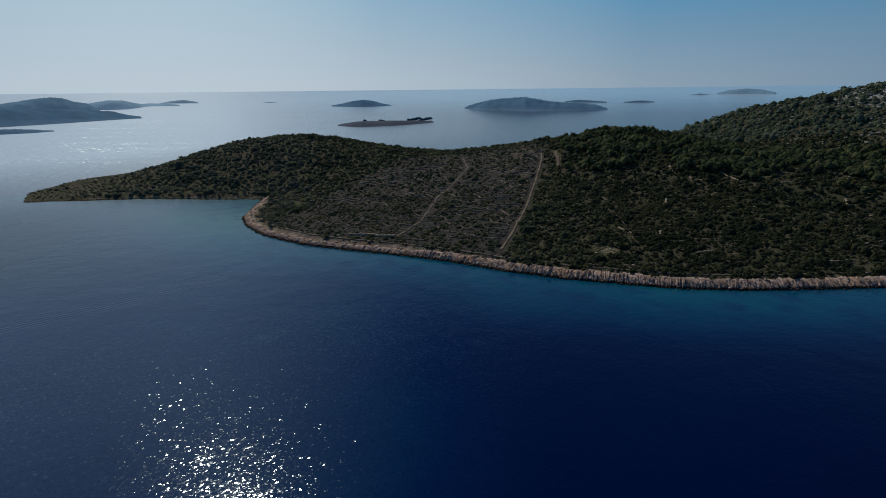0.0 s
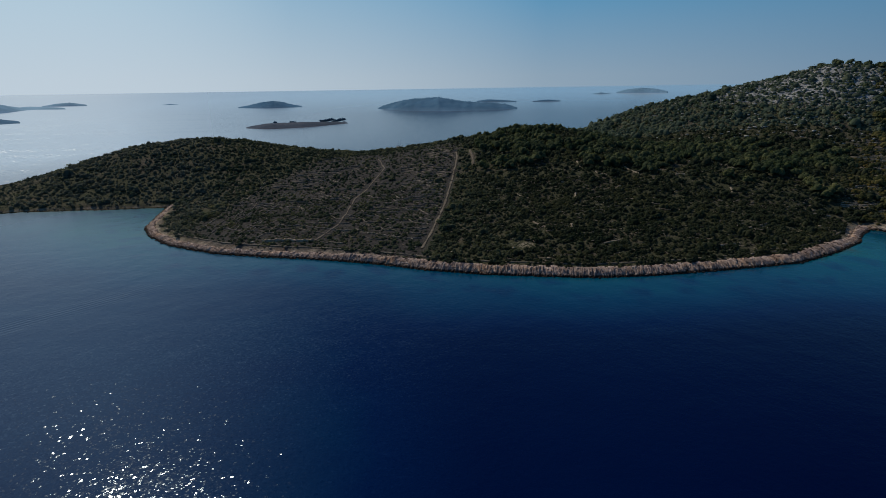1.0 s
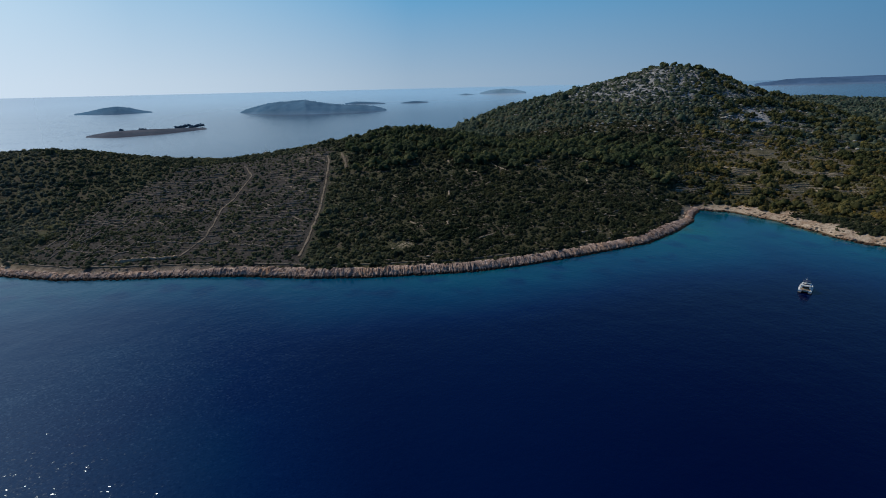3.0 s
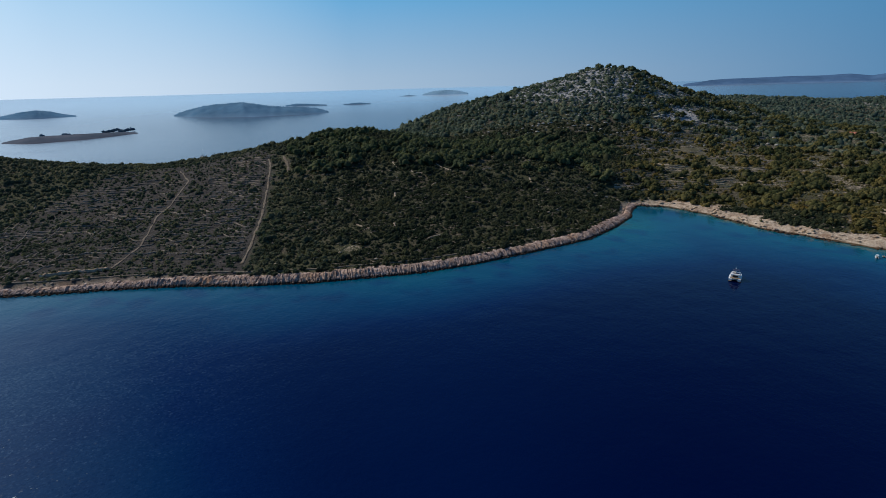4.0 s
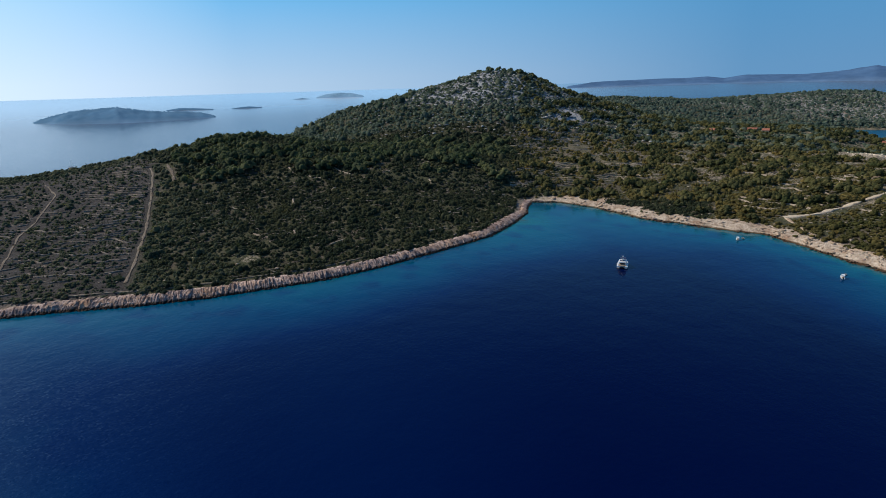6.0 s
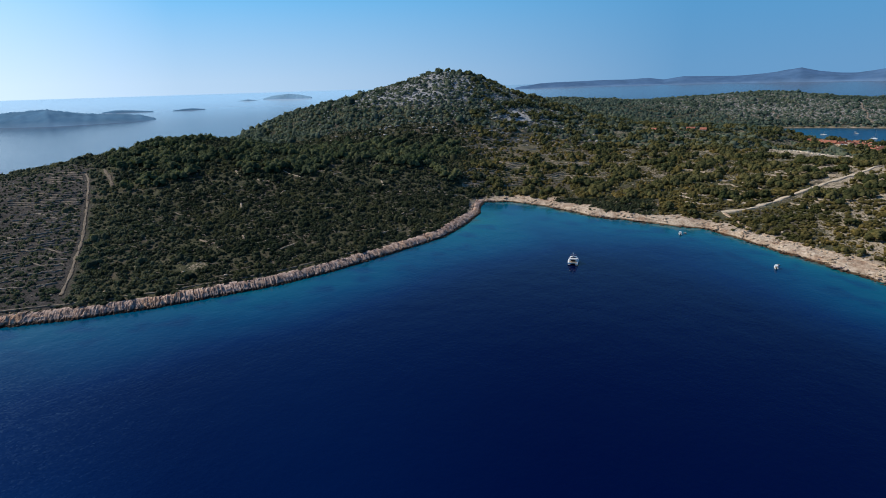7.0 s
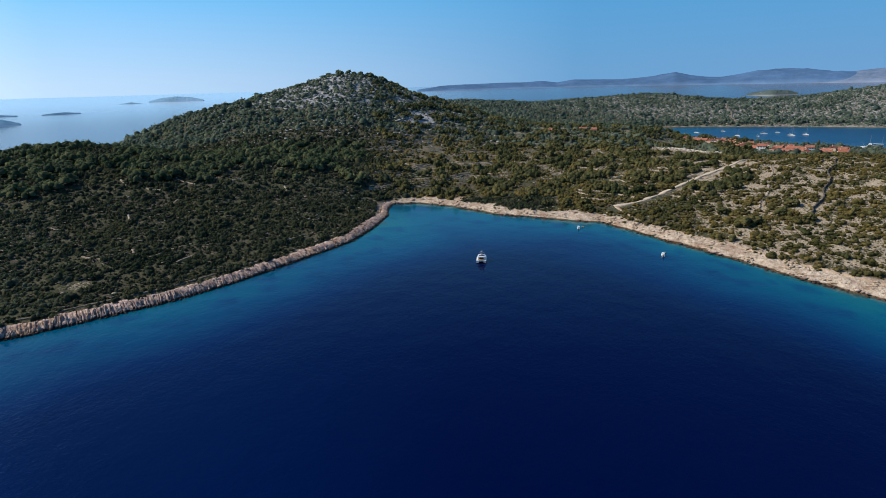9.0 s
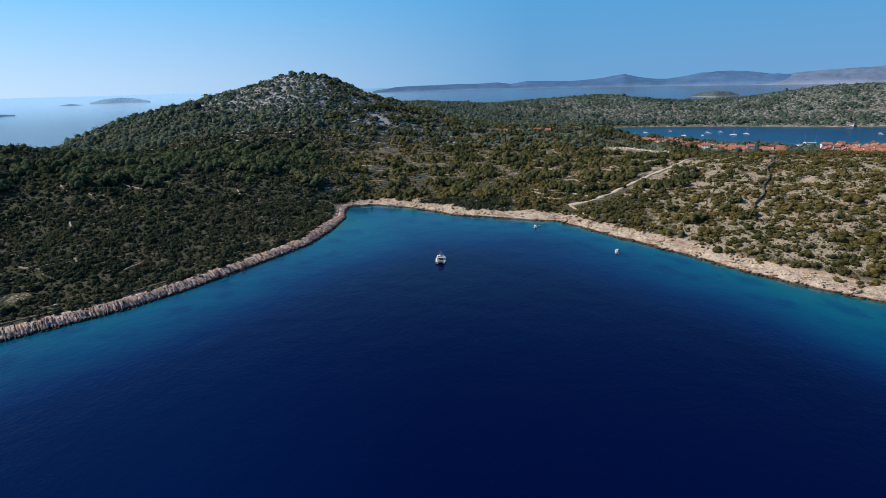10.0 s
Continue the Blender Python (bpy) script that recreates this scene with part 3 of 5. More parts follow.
sr = steps([(0, 30), (240, 5), (520, 5), (900, 25), (1500, 40), (2600, 60), (4870, 80)])
sa = np.radians(np.r_[np.arange(-60, 120, 0.7), np.arange(120, 300.1, 4)])
R, A = np.meshgrid(sr, sa, indexing="ij")
SX, SY = R * np.sin(A), R * np.cos(A)
off = -shore_distance(SX, SY)
cove = np.exp(-((SX - 335) / 85) ** 2 - ((SY - 235) / 85) ** 2)
reach_out = 46 + 12 * smooth(0, 40, SX) * smooth(230, 160, SX) * smooth(180, 230, SY) + 16 * smooth(330, 280, SX) * smooth(180, 250, SY) - 19 * smooth(280, 340, SX) * smooth(240, 160, SY) + 34 * smooth(10, -80, SY) * smooth(150, 260, SX) + 10 * smooth(120, 330, SX) + 46 * cove + 70 * np.exp(-((SX + 235) / 70) ** 2 - ((SY - 470) / 55) ** 2) + 30 * smooth(0, -120, SX) * smooth(500, 380, SY)
shoal_sheen = np.clip(np.exp(-(np.maximum(off - 1, 0) / (0.98 * reach_out)) ** 1.7) * 0.90 - 0.08, 0, 1) + 0.12 * np.exp(-np.maximum(off, 0) / 3)
# the harbour gets an even turquoise tint whatever its depth
shoal_sheen = np.where(R > 700, shoal_sheen * 0.35, shoal_sheen) + 0.47 * smooth(960, 1000, R) * smooth(1600, 1450, R) * smooth(66, 70, np.degrees(A))
weed = smooth(0.25, 0.7, waves2(SX, SY, 34, 14) + 0.4 * waves2(SX, SY, 13, 16)) * smooth(4, 9, off) * smooth(46, 26, off) * smooth(900, 700, R)
shoal_sheen = shoal_sheen * (1 - 0.3 * weed) * (1 - 0.2 * smooth(290, 200, SX) * smooth(150, 220, SY))
shoal_sheen = shoal_sheen + 0.32 * np.exp(-((SX + 200) / 105) ** 2 - ((SY - 430) / 85) ** 2)
# near water lightened towards the sun: sheen put into the colour, not depth
shoal_sheen = shoal_sheen + (0.08 * smooth(60, 25, np.degrees(A)) + 0.23 * smooth(16, -14, np.degrees(A))) * smooth(40, 130, R) * smooth(420, 300, R) * (1 - np.clip(shoal_sheen * 3, 0, 1))
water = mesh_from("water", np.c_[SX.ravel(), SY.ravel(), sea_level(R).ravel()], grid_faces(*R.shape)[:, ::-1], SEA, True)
add_attribute(water, "shoal_sheen", shoal_sheen.ravel())
open_sea = 0.95 * smooth(200, 700, R) * smooth(6, -34, np.degrees(A)) + 0.26 * smooth(700, 1000, R) \
    + 0.5 * smooth(960, 1050, R) * smooth(1600, 1450, R) * smooth(66, 72, np.degrees(A))
# mask of painted haze towards the horizon and sheen towards the sun
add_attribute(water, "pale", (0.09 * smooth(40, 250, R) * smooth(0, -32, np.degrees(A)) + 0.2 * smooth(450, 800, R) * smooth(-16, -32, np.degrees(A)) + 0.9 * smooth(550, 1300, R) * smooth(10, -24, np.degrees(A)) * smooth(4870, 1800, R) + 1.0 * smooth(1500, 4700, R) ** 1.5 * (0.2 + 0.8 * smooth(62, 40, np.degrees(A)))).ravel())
# zone of tilted facets, placed to fit the sun glint in the camera's view
add_attribute(water, "glint_facets", (0.08 + 0.92 * smooth(80, -45, SX) * smooth(300, 180, R)).ravel())
add_attribute(water, "glitter", (smooth(500, 900, R) * smooth(-2, -14, np.degrees(A)) * smooth(4200, 2400, R)).ravel())
aside = (SX - WAKE_FROM.x) * WAKE_ACROSS.x + (SY - WAKE_FROM.y) * WAKE_ACROSS.y
ahead = (SX - WAKE_FROM.x) * WAKE_ACROSS.y - (SY - WAKE_FROM.y) * WAKE_ACROSS.x
add_attribute(water, "wake", (np.exp(-(aside / 7) ** 2) * smooth(-45, 10, ahead) * smooth(130, 80, ahead)).ravel())
add_attribute(water, "open", np.clip(open_sea, 0, 1).ravel())
tagged(new("water", water), "deep blue rippled sea, turquoise over the shallows", "sea", kind="structure")


# ---- tracks ----
def ribbon(name, points, wide, mat, label, category, lift=0.3, seed=1):
    """A track that lies on the ground along a line of points."""
    g = np.random.RandomState(seed)
    pts = []
    for (ax, ay), (bx, by) in zip(points, points[1:]):
        n = max(2, int(math.hypot(bx - ax, by - ay) / 2.5))
        pts += [(ax + (bx - ax) * i / n, ay + (by - ay) * i / n) for i in range(n)]
    p = np.array(pts + [points[-1]])
    for _ in range(4):
        p[1:-1] = (p[:-2] + 2 * p[1:-1] + p[2:]) / 4
    t = np.gradient(p, axis=0)
    t /= np.linalg.norm(t, axis=1)[:, None]
    side = np.c_[t[:, 1], -t[:, 0]]
    w = wide * (0.5 + 0.15 * np.sin(np.arange(len(p)) * 0.7) + g.uniform(-0.17, 0.17, len(p)))
    rows = [p + side * (w * k)[:, None] for k in (-1.15, -1.0, -0.3, 0.3, 1.0, 1.15)]
    v = np.stack(rows, 1)
    z = land_height(v[..., 0], v[..., 1]) + lift
    z[:, (0, 5)] -= lift + 0.5
    return tagged(new(name, mesh_from(name, np.c_[v.reshape(-1, 2), z.ravel()], grid_faces(len(p), 6)[:, ::-1], mat)), label, category, kind="structure")


PATHS = [[(36, 318), (47.3, 348.8), (63.3, 399), (76.6, 447.5), (91.4, 503.8), (100, 540), (103.6, 566)],
         [(-31, 352), (-15.1, 385.7), (-5.3, 444), (11.1, 487.9), (26.3, 541), (22.4, 594)],
         [(108, 500), (113, 525), (117.7, 562)],
         [(413, 135), (426, 122), (451, 112), (476, 103.5), (509, 95), (530, 86), (581, 74), (604, 66)],
         [(1563, 241), (1500, 228), (1437, 208), (1392, 200), (1349, 183)], [(1465, -100), (1428, -107), (1395, -115)],
         [(1486, -111), (1492, -157), (1491, -194), (1480, -240)], [(1402, 376), (1360, 352), (1317, 345)]]
ribbon("footpath", PATHS[0], 1.55, TRAIL, "pale trodden path climbing the terraced slope", "path", seed=1)
ribbon("footpath", PATHS[1], 1.25, TRAIL, "pale stony path between old terraces", "path", seed=2)
ribbon("footpath", PATHS[2], 2.2, TRAIL, "short broad stony track under the ridge", "path", seed=3)
ribbon("road", PATHS[3], 3.0, GRAVEL, "white gravel road climbing from the beach", "road", seed=4, lift=0.6)
for k in range(4, 8):
    ribbon("footpath", PATHS[k], 1.8, TRAIL, "pale track on the ridge beyond the harbour", "path", seed=10 + k, lift=1.3)
coast = np.array(SHORE[7:23], float)
inland = np.gradient(coast, axis=0)
inland /= np.linalg.norm(inland, axis=1)[:, None]
ribbon("footpath", [(px - 9.5 * ix, py + 9.5 * iy) for (px, py), (iy, ix) in zip(coast, inland)], 0.8, TRAIL, "narrow worn path above the rocky shore", "path", lift=0.4, seed=6)


strand = np.array(SHORE[30:39], float)
inland = np.gradient(strand, axis=0)
inland /= np.linalg.norm(inland, axis=1)[:, None]
BEACH_TRACK = [(414, 134)] + [(px - 15 * ix, py + 15 * iy) for (px, py), (iy, ix) in zip(strand, inland) if py < 118]
ribbon("footpath", BEACH_TRACK, 1.7, BEACH_ROCK, "pale trodden track along the top of the beach", "path", lift=0.25, seed=8)


FIELD_WALLS = [[(412, 6), (452, 3), (488, 1), (547, 1), (580, -2), (640, -5)], [(430, 37), (481, 38), (538, 42), (560, 43)]]


def path_distance(x, y):
    best = np.full(x.shape, 1e9)
    for line in PATHS:
        for (ax, ay), (bx, by) in zip(line, line[1:]):
            ex, ey = bx - ax, by - ay
            u = np.clip(((x - ax) * ex + (y - ay) * ey) / (ex * ex + ey * ey), 0, 1)
            best = np.minimum(best, (x - ax - u * ex) ** 2 + (y - ay - u * ey) ** 2)
    for line in FIELD_WALLS:
        for (ax, ay), (bx, by) in zip(line, line[1:]):
            ex, ey = bx - ax, by - ay
            u = np.clip(((x - ax) * ex + (y - ay) * ey) / (ex * ex + ey * ey), 0, 1)
            best = np.minimum(best, ((np.sqrt((x - ax - u * ex) ** 2 + (y - ay - u * ey) ** 2)) + 2.2) ** 2)
    return np.sqrt(best)


# ---- dry stone walls ----
def stone_wall(points, high, wide, label, group, seed, mat=WALL_STONE):
    """A low wall of loose stones along a line on the ground, with a ragged top."""
    g = np.random.RandomState(seed)
    p = np.asarray(points, float)
    t = np.gradient(p, axis=0)
    t /= np.linalg.norm(t, axis=1)[:, None] + 1e-9
    side = np.c_[t[:, 1], -t[:, 0]]
    n = len(p)
    ground = land_height(p[:, 0], p[:, 1])
    sect = [(-0.62, -0.9), (-0.5, 0.75), (-0.1, 1.0), (0.4, 0.85), (0.6, -0.9)]
    rows = []
    for k, h in sect:
        jig = g.uniform(-0.18, 0.18, n) * wide
        xy = p + side * (k * wide + jig)[:, None]
        top = ground + (h * high * g.uniform(0.7, 1.2, n) if h > 0 else h)
        rows.append(np.c_[xy, top])
    return tagged(new("dry_stone_wall", mesh_from("dry_stone_wall", np.stack(rows, 1).reshape(-1, 3), grid_faces(n, 5), mat)),
                  label, "stone wall", group)


def contour_walls(b0, b1, r0, r1, levels, chance, group, label, seed, high=0.9, wide=1.0, mat=WALL_STONE):
    """Terrace walls: level lines of the slope between two bearings, broken at random."""
    g = np.random.RandomState(seed)
    bs, rs = np.arange(b0, b1, 0.28), np.arange(r0, r1, 2.0)
    B, Rr = np.meshgrid(bs, rs, indexing="ij")
    H = land_height(*polar(B, Rr))
    for level in levels:
        line = []
        for i, b in enumerate(bs):
            up = np.nonzero((H[i, :-1] < level) & (H[i, 1:] >= level))[0]
            r = rs[up[0]] + 2 * (level - H[i, up[0]]) / (H[i, up[0] + 1] - H[i, up[0]]) if len(up) else None
            if r is None or (line and abs(r - line[-1][1]) > 9) or g.rand() < chance or b < -17 + max(0, r - 430) * 0.07 or (b < 20 and b > terrace_end(r) + 0.3):
                if len(line) > 7:
                    stone_wall([polar(*q) for q in line], high, wide, label, group, g.randint(9999), mat)
                line = []
            elif shore_distance(*polar(b, r)) > 14 and path_distance(*(np.array([q]) for q in polar(b, r)))[0] > (3 if b < 40 else 10):
                line.append((b, r + g.normal(0, 0.75)))
        if len(line) > 7:
            stone_wall([polar(*q) for q in line], high, wide, label, group, g.randint(9999), mat)


TERRACE = 0.95  # rise from one terrace to the next
contour_walls(-17, 4.5, 340, 640, np.arange(4.6, 33, TERRACE), 0.014, "terrace walls", "grey dry stone terrace wall along the slope", 21, 0.75, 0.8, TERRACE_STONE)
contour_walls(4.5, 10.5, 325, 610, np.arange(4.6, 44, TERRACE), 0.016, "terrace walls", "grey dry stone terrace wall along the slope", 22, 0.75, 0.75, TERRACE_STONE)
contour_walls(46, 62, 490, 840, np.arange(8, 48, 0.9), 0.05, "valley walls", "pale broken dry stone wall in the valley", 23, 0.7, 0.9)
contour_walls(68, 81, 440, 740, np.arange(7, 26, 1.1), 0.04, "valley walls", "pale broken dry stone wall in the valley", 24, 1.0, 1.2)
stone_wall([(-66 + 34 * u, 357 - 6 * u + math.sin(5 * u)) for u in np.linspace(0, 1, 26)], 1.8, 1.2, "grey retaining wall above the rocky shore", "", 302, BEACH_ROCK)
g = np.random.RandomState(31)
for k in range(26):
    b, r, run = g.uniform(-16.5, -3), g.uniform(350, 500), g.uniform(16, 60)
    q = np.linspace(0, 1, int(run / 3))
    lean = g.uniform(1.6, 2.8)
    line = [polar(b + lean * u + 0.05 * math.sin(9 * u + k), r + run * u) for u in q]
    stone_wall(line, 0.6, g.uniform(0.4, 0.8), "pale row of field stones running uphill", "stone rows", 200 + k, TERRACE_STONE)
for line, high, wide, words, mat in ((FIELD_WALLS[0], 1.9, 0.9, "dark dry stone wall climbing through the scrub", SHADED_STONE), (FIELD_WALLS[1], 0.7, 1.3, "pale broken stone row running uphill through scrub", WALL_STONE)):
    p = np.array(line, float)
    far = np.r_[0, np.cumsum(np.hypot(*np.diff(p, axis=0).T))]
    q = np.arange(0, far[-1], 2.2)
    stone_wall(np.c_[np.interp(q, far, p[:, 0]) + g.uniform(-.5, .5, len(q)), np.interp(q, far, p[:, 1]) + 1.3 * np.sin(q * 0.11) + g.uniform(-.5, .5, len(q))], high, wide, words, "", 300, mat)
for k in range(26):
    b, r = g.uniform(14, 46), g.uniform(330, 560)
    x0, y0 = polar(b, r)
    a0, run = g.uniform(0, 3.14), g.uniform(8, 26)
    line = [(x0 + run * u * math.cos(a0) + 2 * math.sin(3 * u + k), y0 + run * u * math.sin(a0)) for u in np.linspace(0, 1, 10)]
    if shore_distance(np.array([q[0] for q in line]), np.array([q[1] for q in line])).min() > 16:
        stone_wall(line, 0.8, 1.3, "overgrown broken stone wall in the scrub", "old walls", 400 + k)


# ---- vegetation ----
def template(level):
    bm = bmesh.new()
    bmesh.ops.create_icosphere(bm, subdivisions=level, radius=1)
    v, f = np.array([q.co for q in bm.verts]), np.array([[q.index for q in s.verts] for s in bm.faces])
    bm.free()
    return v, f


def dome():
    """A rounded cap of two five-sided rings."""
    low = [(math.cos(1.2566 * k), math.sin(1.2566 * k), -0.6) for k in range(5)]
    top = [(0.72 * math.cos(1.2566 * k + 0.6283), 0.72 * math.sin(1.2566 * k + 0.6283), 0.55) for k in range(5)]
    faces = [f for k in range(5) for f in ([k, (k + 1) % 5, 5 + k], [5 + k, (k + 1) % 5, 5 + (k + 1) % 5], [5 + k, 5 + (k + 1) % 5, 10])]
    return np.array(low + top + [(0, 0, 0.95)]), np.array(faces)


def blobs(name, places, mat, level, seed, label, category, jag=0.28):
    """Many uneven lumps in one mesh. places: rows of x, y, z, radius, height."""
    out, faces = lumps_of(places, level, seed, jag)
    return tagged(new(name, mesh_from(name, out, faces, mat)), label, category, kind="stuff")


def lumps_of(places, level, seed, jag):
    g = np.random.RandomState(seed)
    v, f = dome() if level < 0 else template(level)
    n = len(places)
    turn = g.uniform(0, 6.28, n)
    c, s = np.cos(turn)[:, None], np.sin(turn)[:, None]
    shape = v[None] * (1 + g.uniform(-jag, jag, (n, len(v), 1)))
    flat = g.uniform(0.75, 1.25, (n, 1))
    vx, vy, vz = shape[..., 0] * flat, shape[..., 1] / flat, shape[..., 2]
    out = np.stack([(vx * c - vy * s) * places[:, 3:4] + places[:, 0:1], (vx * s + vy * c) * places[:, 3:4] + places[:, 1:2],
                    (vz * 0.5 + 0.36) * places[:, 4:5] + places[:, 2:3]], 2).reshape(-1, 3)
    return out, (f[None] + (np.arange(n) * len(v))[:, None, None]).reshape(-1, 3)


def bushes(name, places, mat, seed, label, category, leaves=24, spray=0.5, core=-1, largest=9.0):
    """Shrubs in one mesh: a ragged core under many small leafy sprays. Large ones are made of several lobes."""
    g = np.random.RandomState(seed)
    big = places[:, 3] > largest
    lobes = [places[~big]]
    for k in range(4):
        q = places[big].copy()
        a, u = g.uniform(0, 6.28, len(q)), (k > 0) * g.uniform(0.45, 0.8, len(q))
        q[:, 0] += np.cos(a) * u * q[:, 3]
        q[:, 1] += np.sin(a) * u * q[:, 3]
        q[:, 3] *= g.uniform(0.45, 0.65, len(q))
        q[:, 4] *= g.uniform(0.6, 1.0, len(q)) * (1 - 0.3 * u)
        lobes.append(q)
    p = np.concatenate(lobes)
    n = len(p)
    inner = p.copy()
    inner[:, 3:] *= 0.88
    out, faces = lumps_of(inner, core, seed + 1, 0.3)
    a, h = g.uniform(0, 6.28, (n, leaves)), g.uniform(-0.35, 1.0, (n, leaves))
    rr = np.sqrt(1 - np.clip(h, 0, 1) ** 2)
    way = np.stack([np.cos(a) * rr, np.sin(a) * rr, h], 2)
    size = np.stack([p[:, 3], p[:, 3], p[:, 4] * 0.5], 1)[:, None]
    mid = p[:, None, :3] + way * size * g.uniform(0.72, 1.12, (n, leaves, 1)) + np.array([0, 0, 0.36]) * p[:, None, 4:5]
    tri = mid[:, :, None] + g.uniform(-spray, spray, (n, leaves, 3, 3)) * (p[:, None, 3:4, None] * np.array([1, 1, 0.8]))
    base = len(out)
    out = np.r_[out, tri.reshape(-1, 3)]
    faces = np.r_[faces, base + np.arange(n * leaves * 3).reshape(-1, 3)]
    return tagged(new(name, mesh_from(name, out, faces, mat, True)), label, category, kind="stuff")


def scatter(spacing, b0, b1, r0, r1, seed):
    """Uneven points over a piece of the land."""
    g = np.random.RandomState(seed)
    x, y = np.meshgrid(np.arange(-480, 2150, spacing), np.arange(-300, 1320, spacing), indexing="ij")
    x, y = x.ravel(), y.ravel()
    b, r = np.degrees(np.arctan2(x, y)), np.hypot(x, y)
    keep = (b > b0) & (b < b1) & (r > r0) & (r < r1)
    x, y = x[keep] + g.uniform(-0.9, 0.9, keep.sum()) * spacing, y[keep] + g.uniform(-0.9, 0.9, keep.sum()) * spacing
    d = shore_distance(x, y)
    keep = d > 4.6
    return x[keep], y[keep], d[keep], g


def cover(x, y, d):
    """How thickly the land is grown over, 0 to 1."""
    b, r = np.degrees(np.arctan2(x, y)), np.hypot(x, y)
    p = np.full(x.shape, 0.86)
    p = p - 0.10 * smooth(-16, -20, b) * (1 - 0.9 * waves2(x, y, 50, 57))
    terraced = smooth(-1.5, 1.5, b + 17 - np.maximum(0, r - 430) * 0.07) * smooth(1.2, -0.6, b - terrace_end(r)) * smooth(660, 610, r) * smooth(325, 335, r)
    p = p * (1 - terraced) + terraced * (1.0 + 0.2 * waves2(x, y, 45, 41)) * np.where(((land_height(x, y) - 4.6) / TERRACE) % 1 < 0.55, 1.0, 0.42)
    p = p - smooth(10, 15, b) * smooth(50, 46, b) * smooth(600, 540, r) * (0.08 - 0.24 * waves2(x, y, 33, 53))
    p = p - np.exp(-((x - 650) / 150) ** 2 - ((y - 700) / 130) ** 2) * (0.30 + 0.30 * waves2(x, y, 48, 52) + 0.25 * waves2(x, y, 19, 54)) - 0.55 * np.exp(-((x - 662) / 42) ** 2 - ((y - 522) / 22) ** 2)
    valley = smooth(47, 54, b) * smooth(480, 520, r) * smooth(84, 78, b) * smooth(1150, 1000, r)
    p = p - valley * (0.42 - 0.45 * waves2(x, y, 60, 42))
    p = p - 0.22 * np.exp(-((x - 530) / 80) ** 2 - ((y - 415) / 55) ** 2) - 0.5 * np.exp(-((x - 462) / 26) ** 2 - ((y - 356) / 24) ** 2)
    right = smooth(76, 82, b) * smooth(700, 640, r)
    p = p - right * (0.36 - 0.30 * waves2(x, y, 24, 43) - 0.2 * waves2(x, y, 55, 56) + 0.16 * smooth(430, 560, r))
    p = p + 0.12 * waves2(x, y, 26, 44) + 0.12 * waves2(x, y, 11, 48)
    grey = np.exp(-((x - 100) / 9) ** 2 - ((y - 308) / 6) ** 2) + np.exp(-((x - 748) / 32) ** 2 - ((y - 151) / 36) ** 2)
    p = p - 1.2 * grey
    on_beach = smooth(300, 340, x + 0.9 * np.maximum(0, 70 - y)) * smooth(330, 300, y) * smooth(900, 700, x)
    p = np.where(d < 5.2 + (9.5 + 1 * smooth(110, 20, y) + 5 * waves2(x, y, 40, 9) + 4.5 * waves2(x, y, 13, 21)) * on_beach + (3.5 + 2.5 * waves2(x, y, 16, 12)) * smooth(30, -40, x) * smooth(520, 480, y), 0, p)
    p = np.where((path_distance(x, y) < 3.2) | (smooth(395, 405, x) * smooth(620, 610, x) * (np.abs(y + 3 - np.interp(x, [q[0] for q in PATHS[3]], [q[1] for q in PATHS[3]])) < 5.5) > 0.5), 0, p)
    for hx, hy in ((862, 340), (868, 324), (813, 376)):
        p = np.where(np.hypot(x - hx, y - hy) < 16, 0.1, p)
    town = smooth(795, 815, x) * smooth(1300, 1250, x) * smooth(260, 230, y)
    return np.where(town > 0.5, p * 0.35, p)


def grow(spacing, b0, b1, r0, r1, low, high, seed):
    x, y, d, g = scatter(spacing, b0, b1, r0, r1, seed)
    keep = g.rand(len(x)) < cover(x, y, d)
    x, y = x[keep], y[keep]
    size = low + (high - low) * g.rand(len(x)) ** 2.2
    size = np.where(g.rand(len(x)) < 0.07, size * g.uniform(1.3, 2.0, len(x)), size)
    b, r = np.degrees(np.arctan2(x, y)), np.hypot(x, y)
    wood = smooth(12, 16, b) * smooth(48, 44, b) * smooth(500, 530, r) * smooth(720, 680, r)
    wood = np.maximum(wood, smooth(0.25, 0.7, waves2(x, y, 80, 51)) * smooth(52, 58, b) * smooth(480, 540, r) * smooth(80, 76, b))
    terraced = smooth(-1.5, 1.5, b + 17 - np.maximum(0, r - 430) * 0.07) * smooth(1.2, -0.6, b - terrace_end(r)) * smooth(660, 610, r)
    size = size * (1 - 0.38 * terraced) * (1 + 0.55 * wood * g.rand(len(x)))
    size = size * (1 + 0.3 * waves2(x, y, 14, 49) + 0.25 * waves2(x, y, 42, 50))
    size = size * (1 - 0.6 * smooth(-290, -400, x))
    size = np.maximum(size, 0.35)
    tall = size * g.uniform(0.9, 1.6, len(x))
    return np.c_[x, y, land_height(x, y), size, tall]


SCRUB_WORDS = "dense dark green evergreen scrub covering the slope"
near = grow(2.2, -46, 104, 260, 470, 0.8, 2.6, 61)
east = np.degrees(np.arctan2(near[:, 0], near[:, 1])) > 66
slope = ~east & (np.degrees(np.arctan2(near[:, 0], near[:, 1])) + 5 * np.sin(near[:, 0] * 3.7) > 13)
tip = np.degrees(np.arctan2(near[:, 0], near[:, 1])) + 1.5 * np.sin(near[:, 1] * 2.3) < -16.5
bushes("scrub", near[~east & ~slope & ~tip], SCRUB, 71, SCRUB_WORDS, "scrub", 12, 0.40, -1, 1.7)
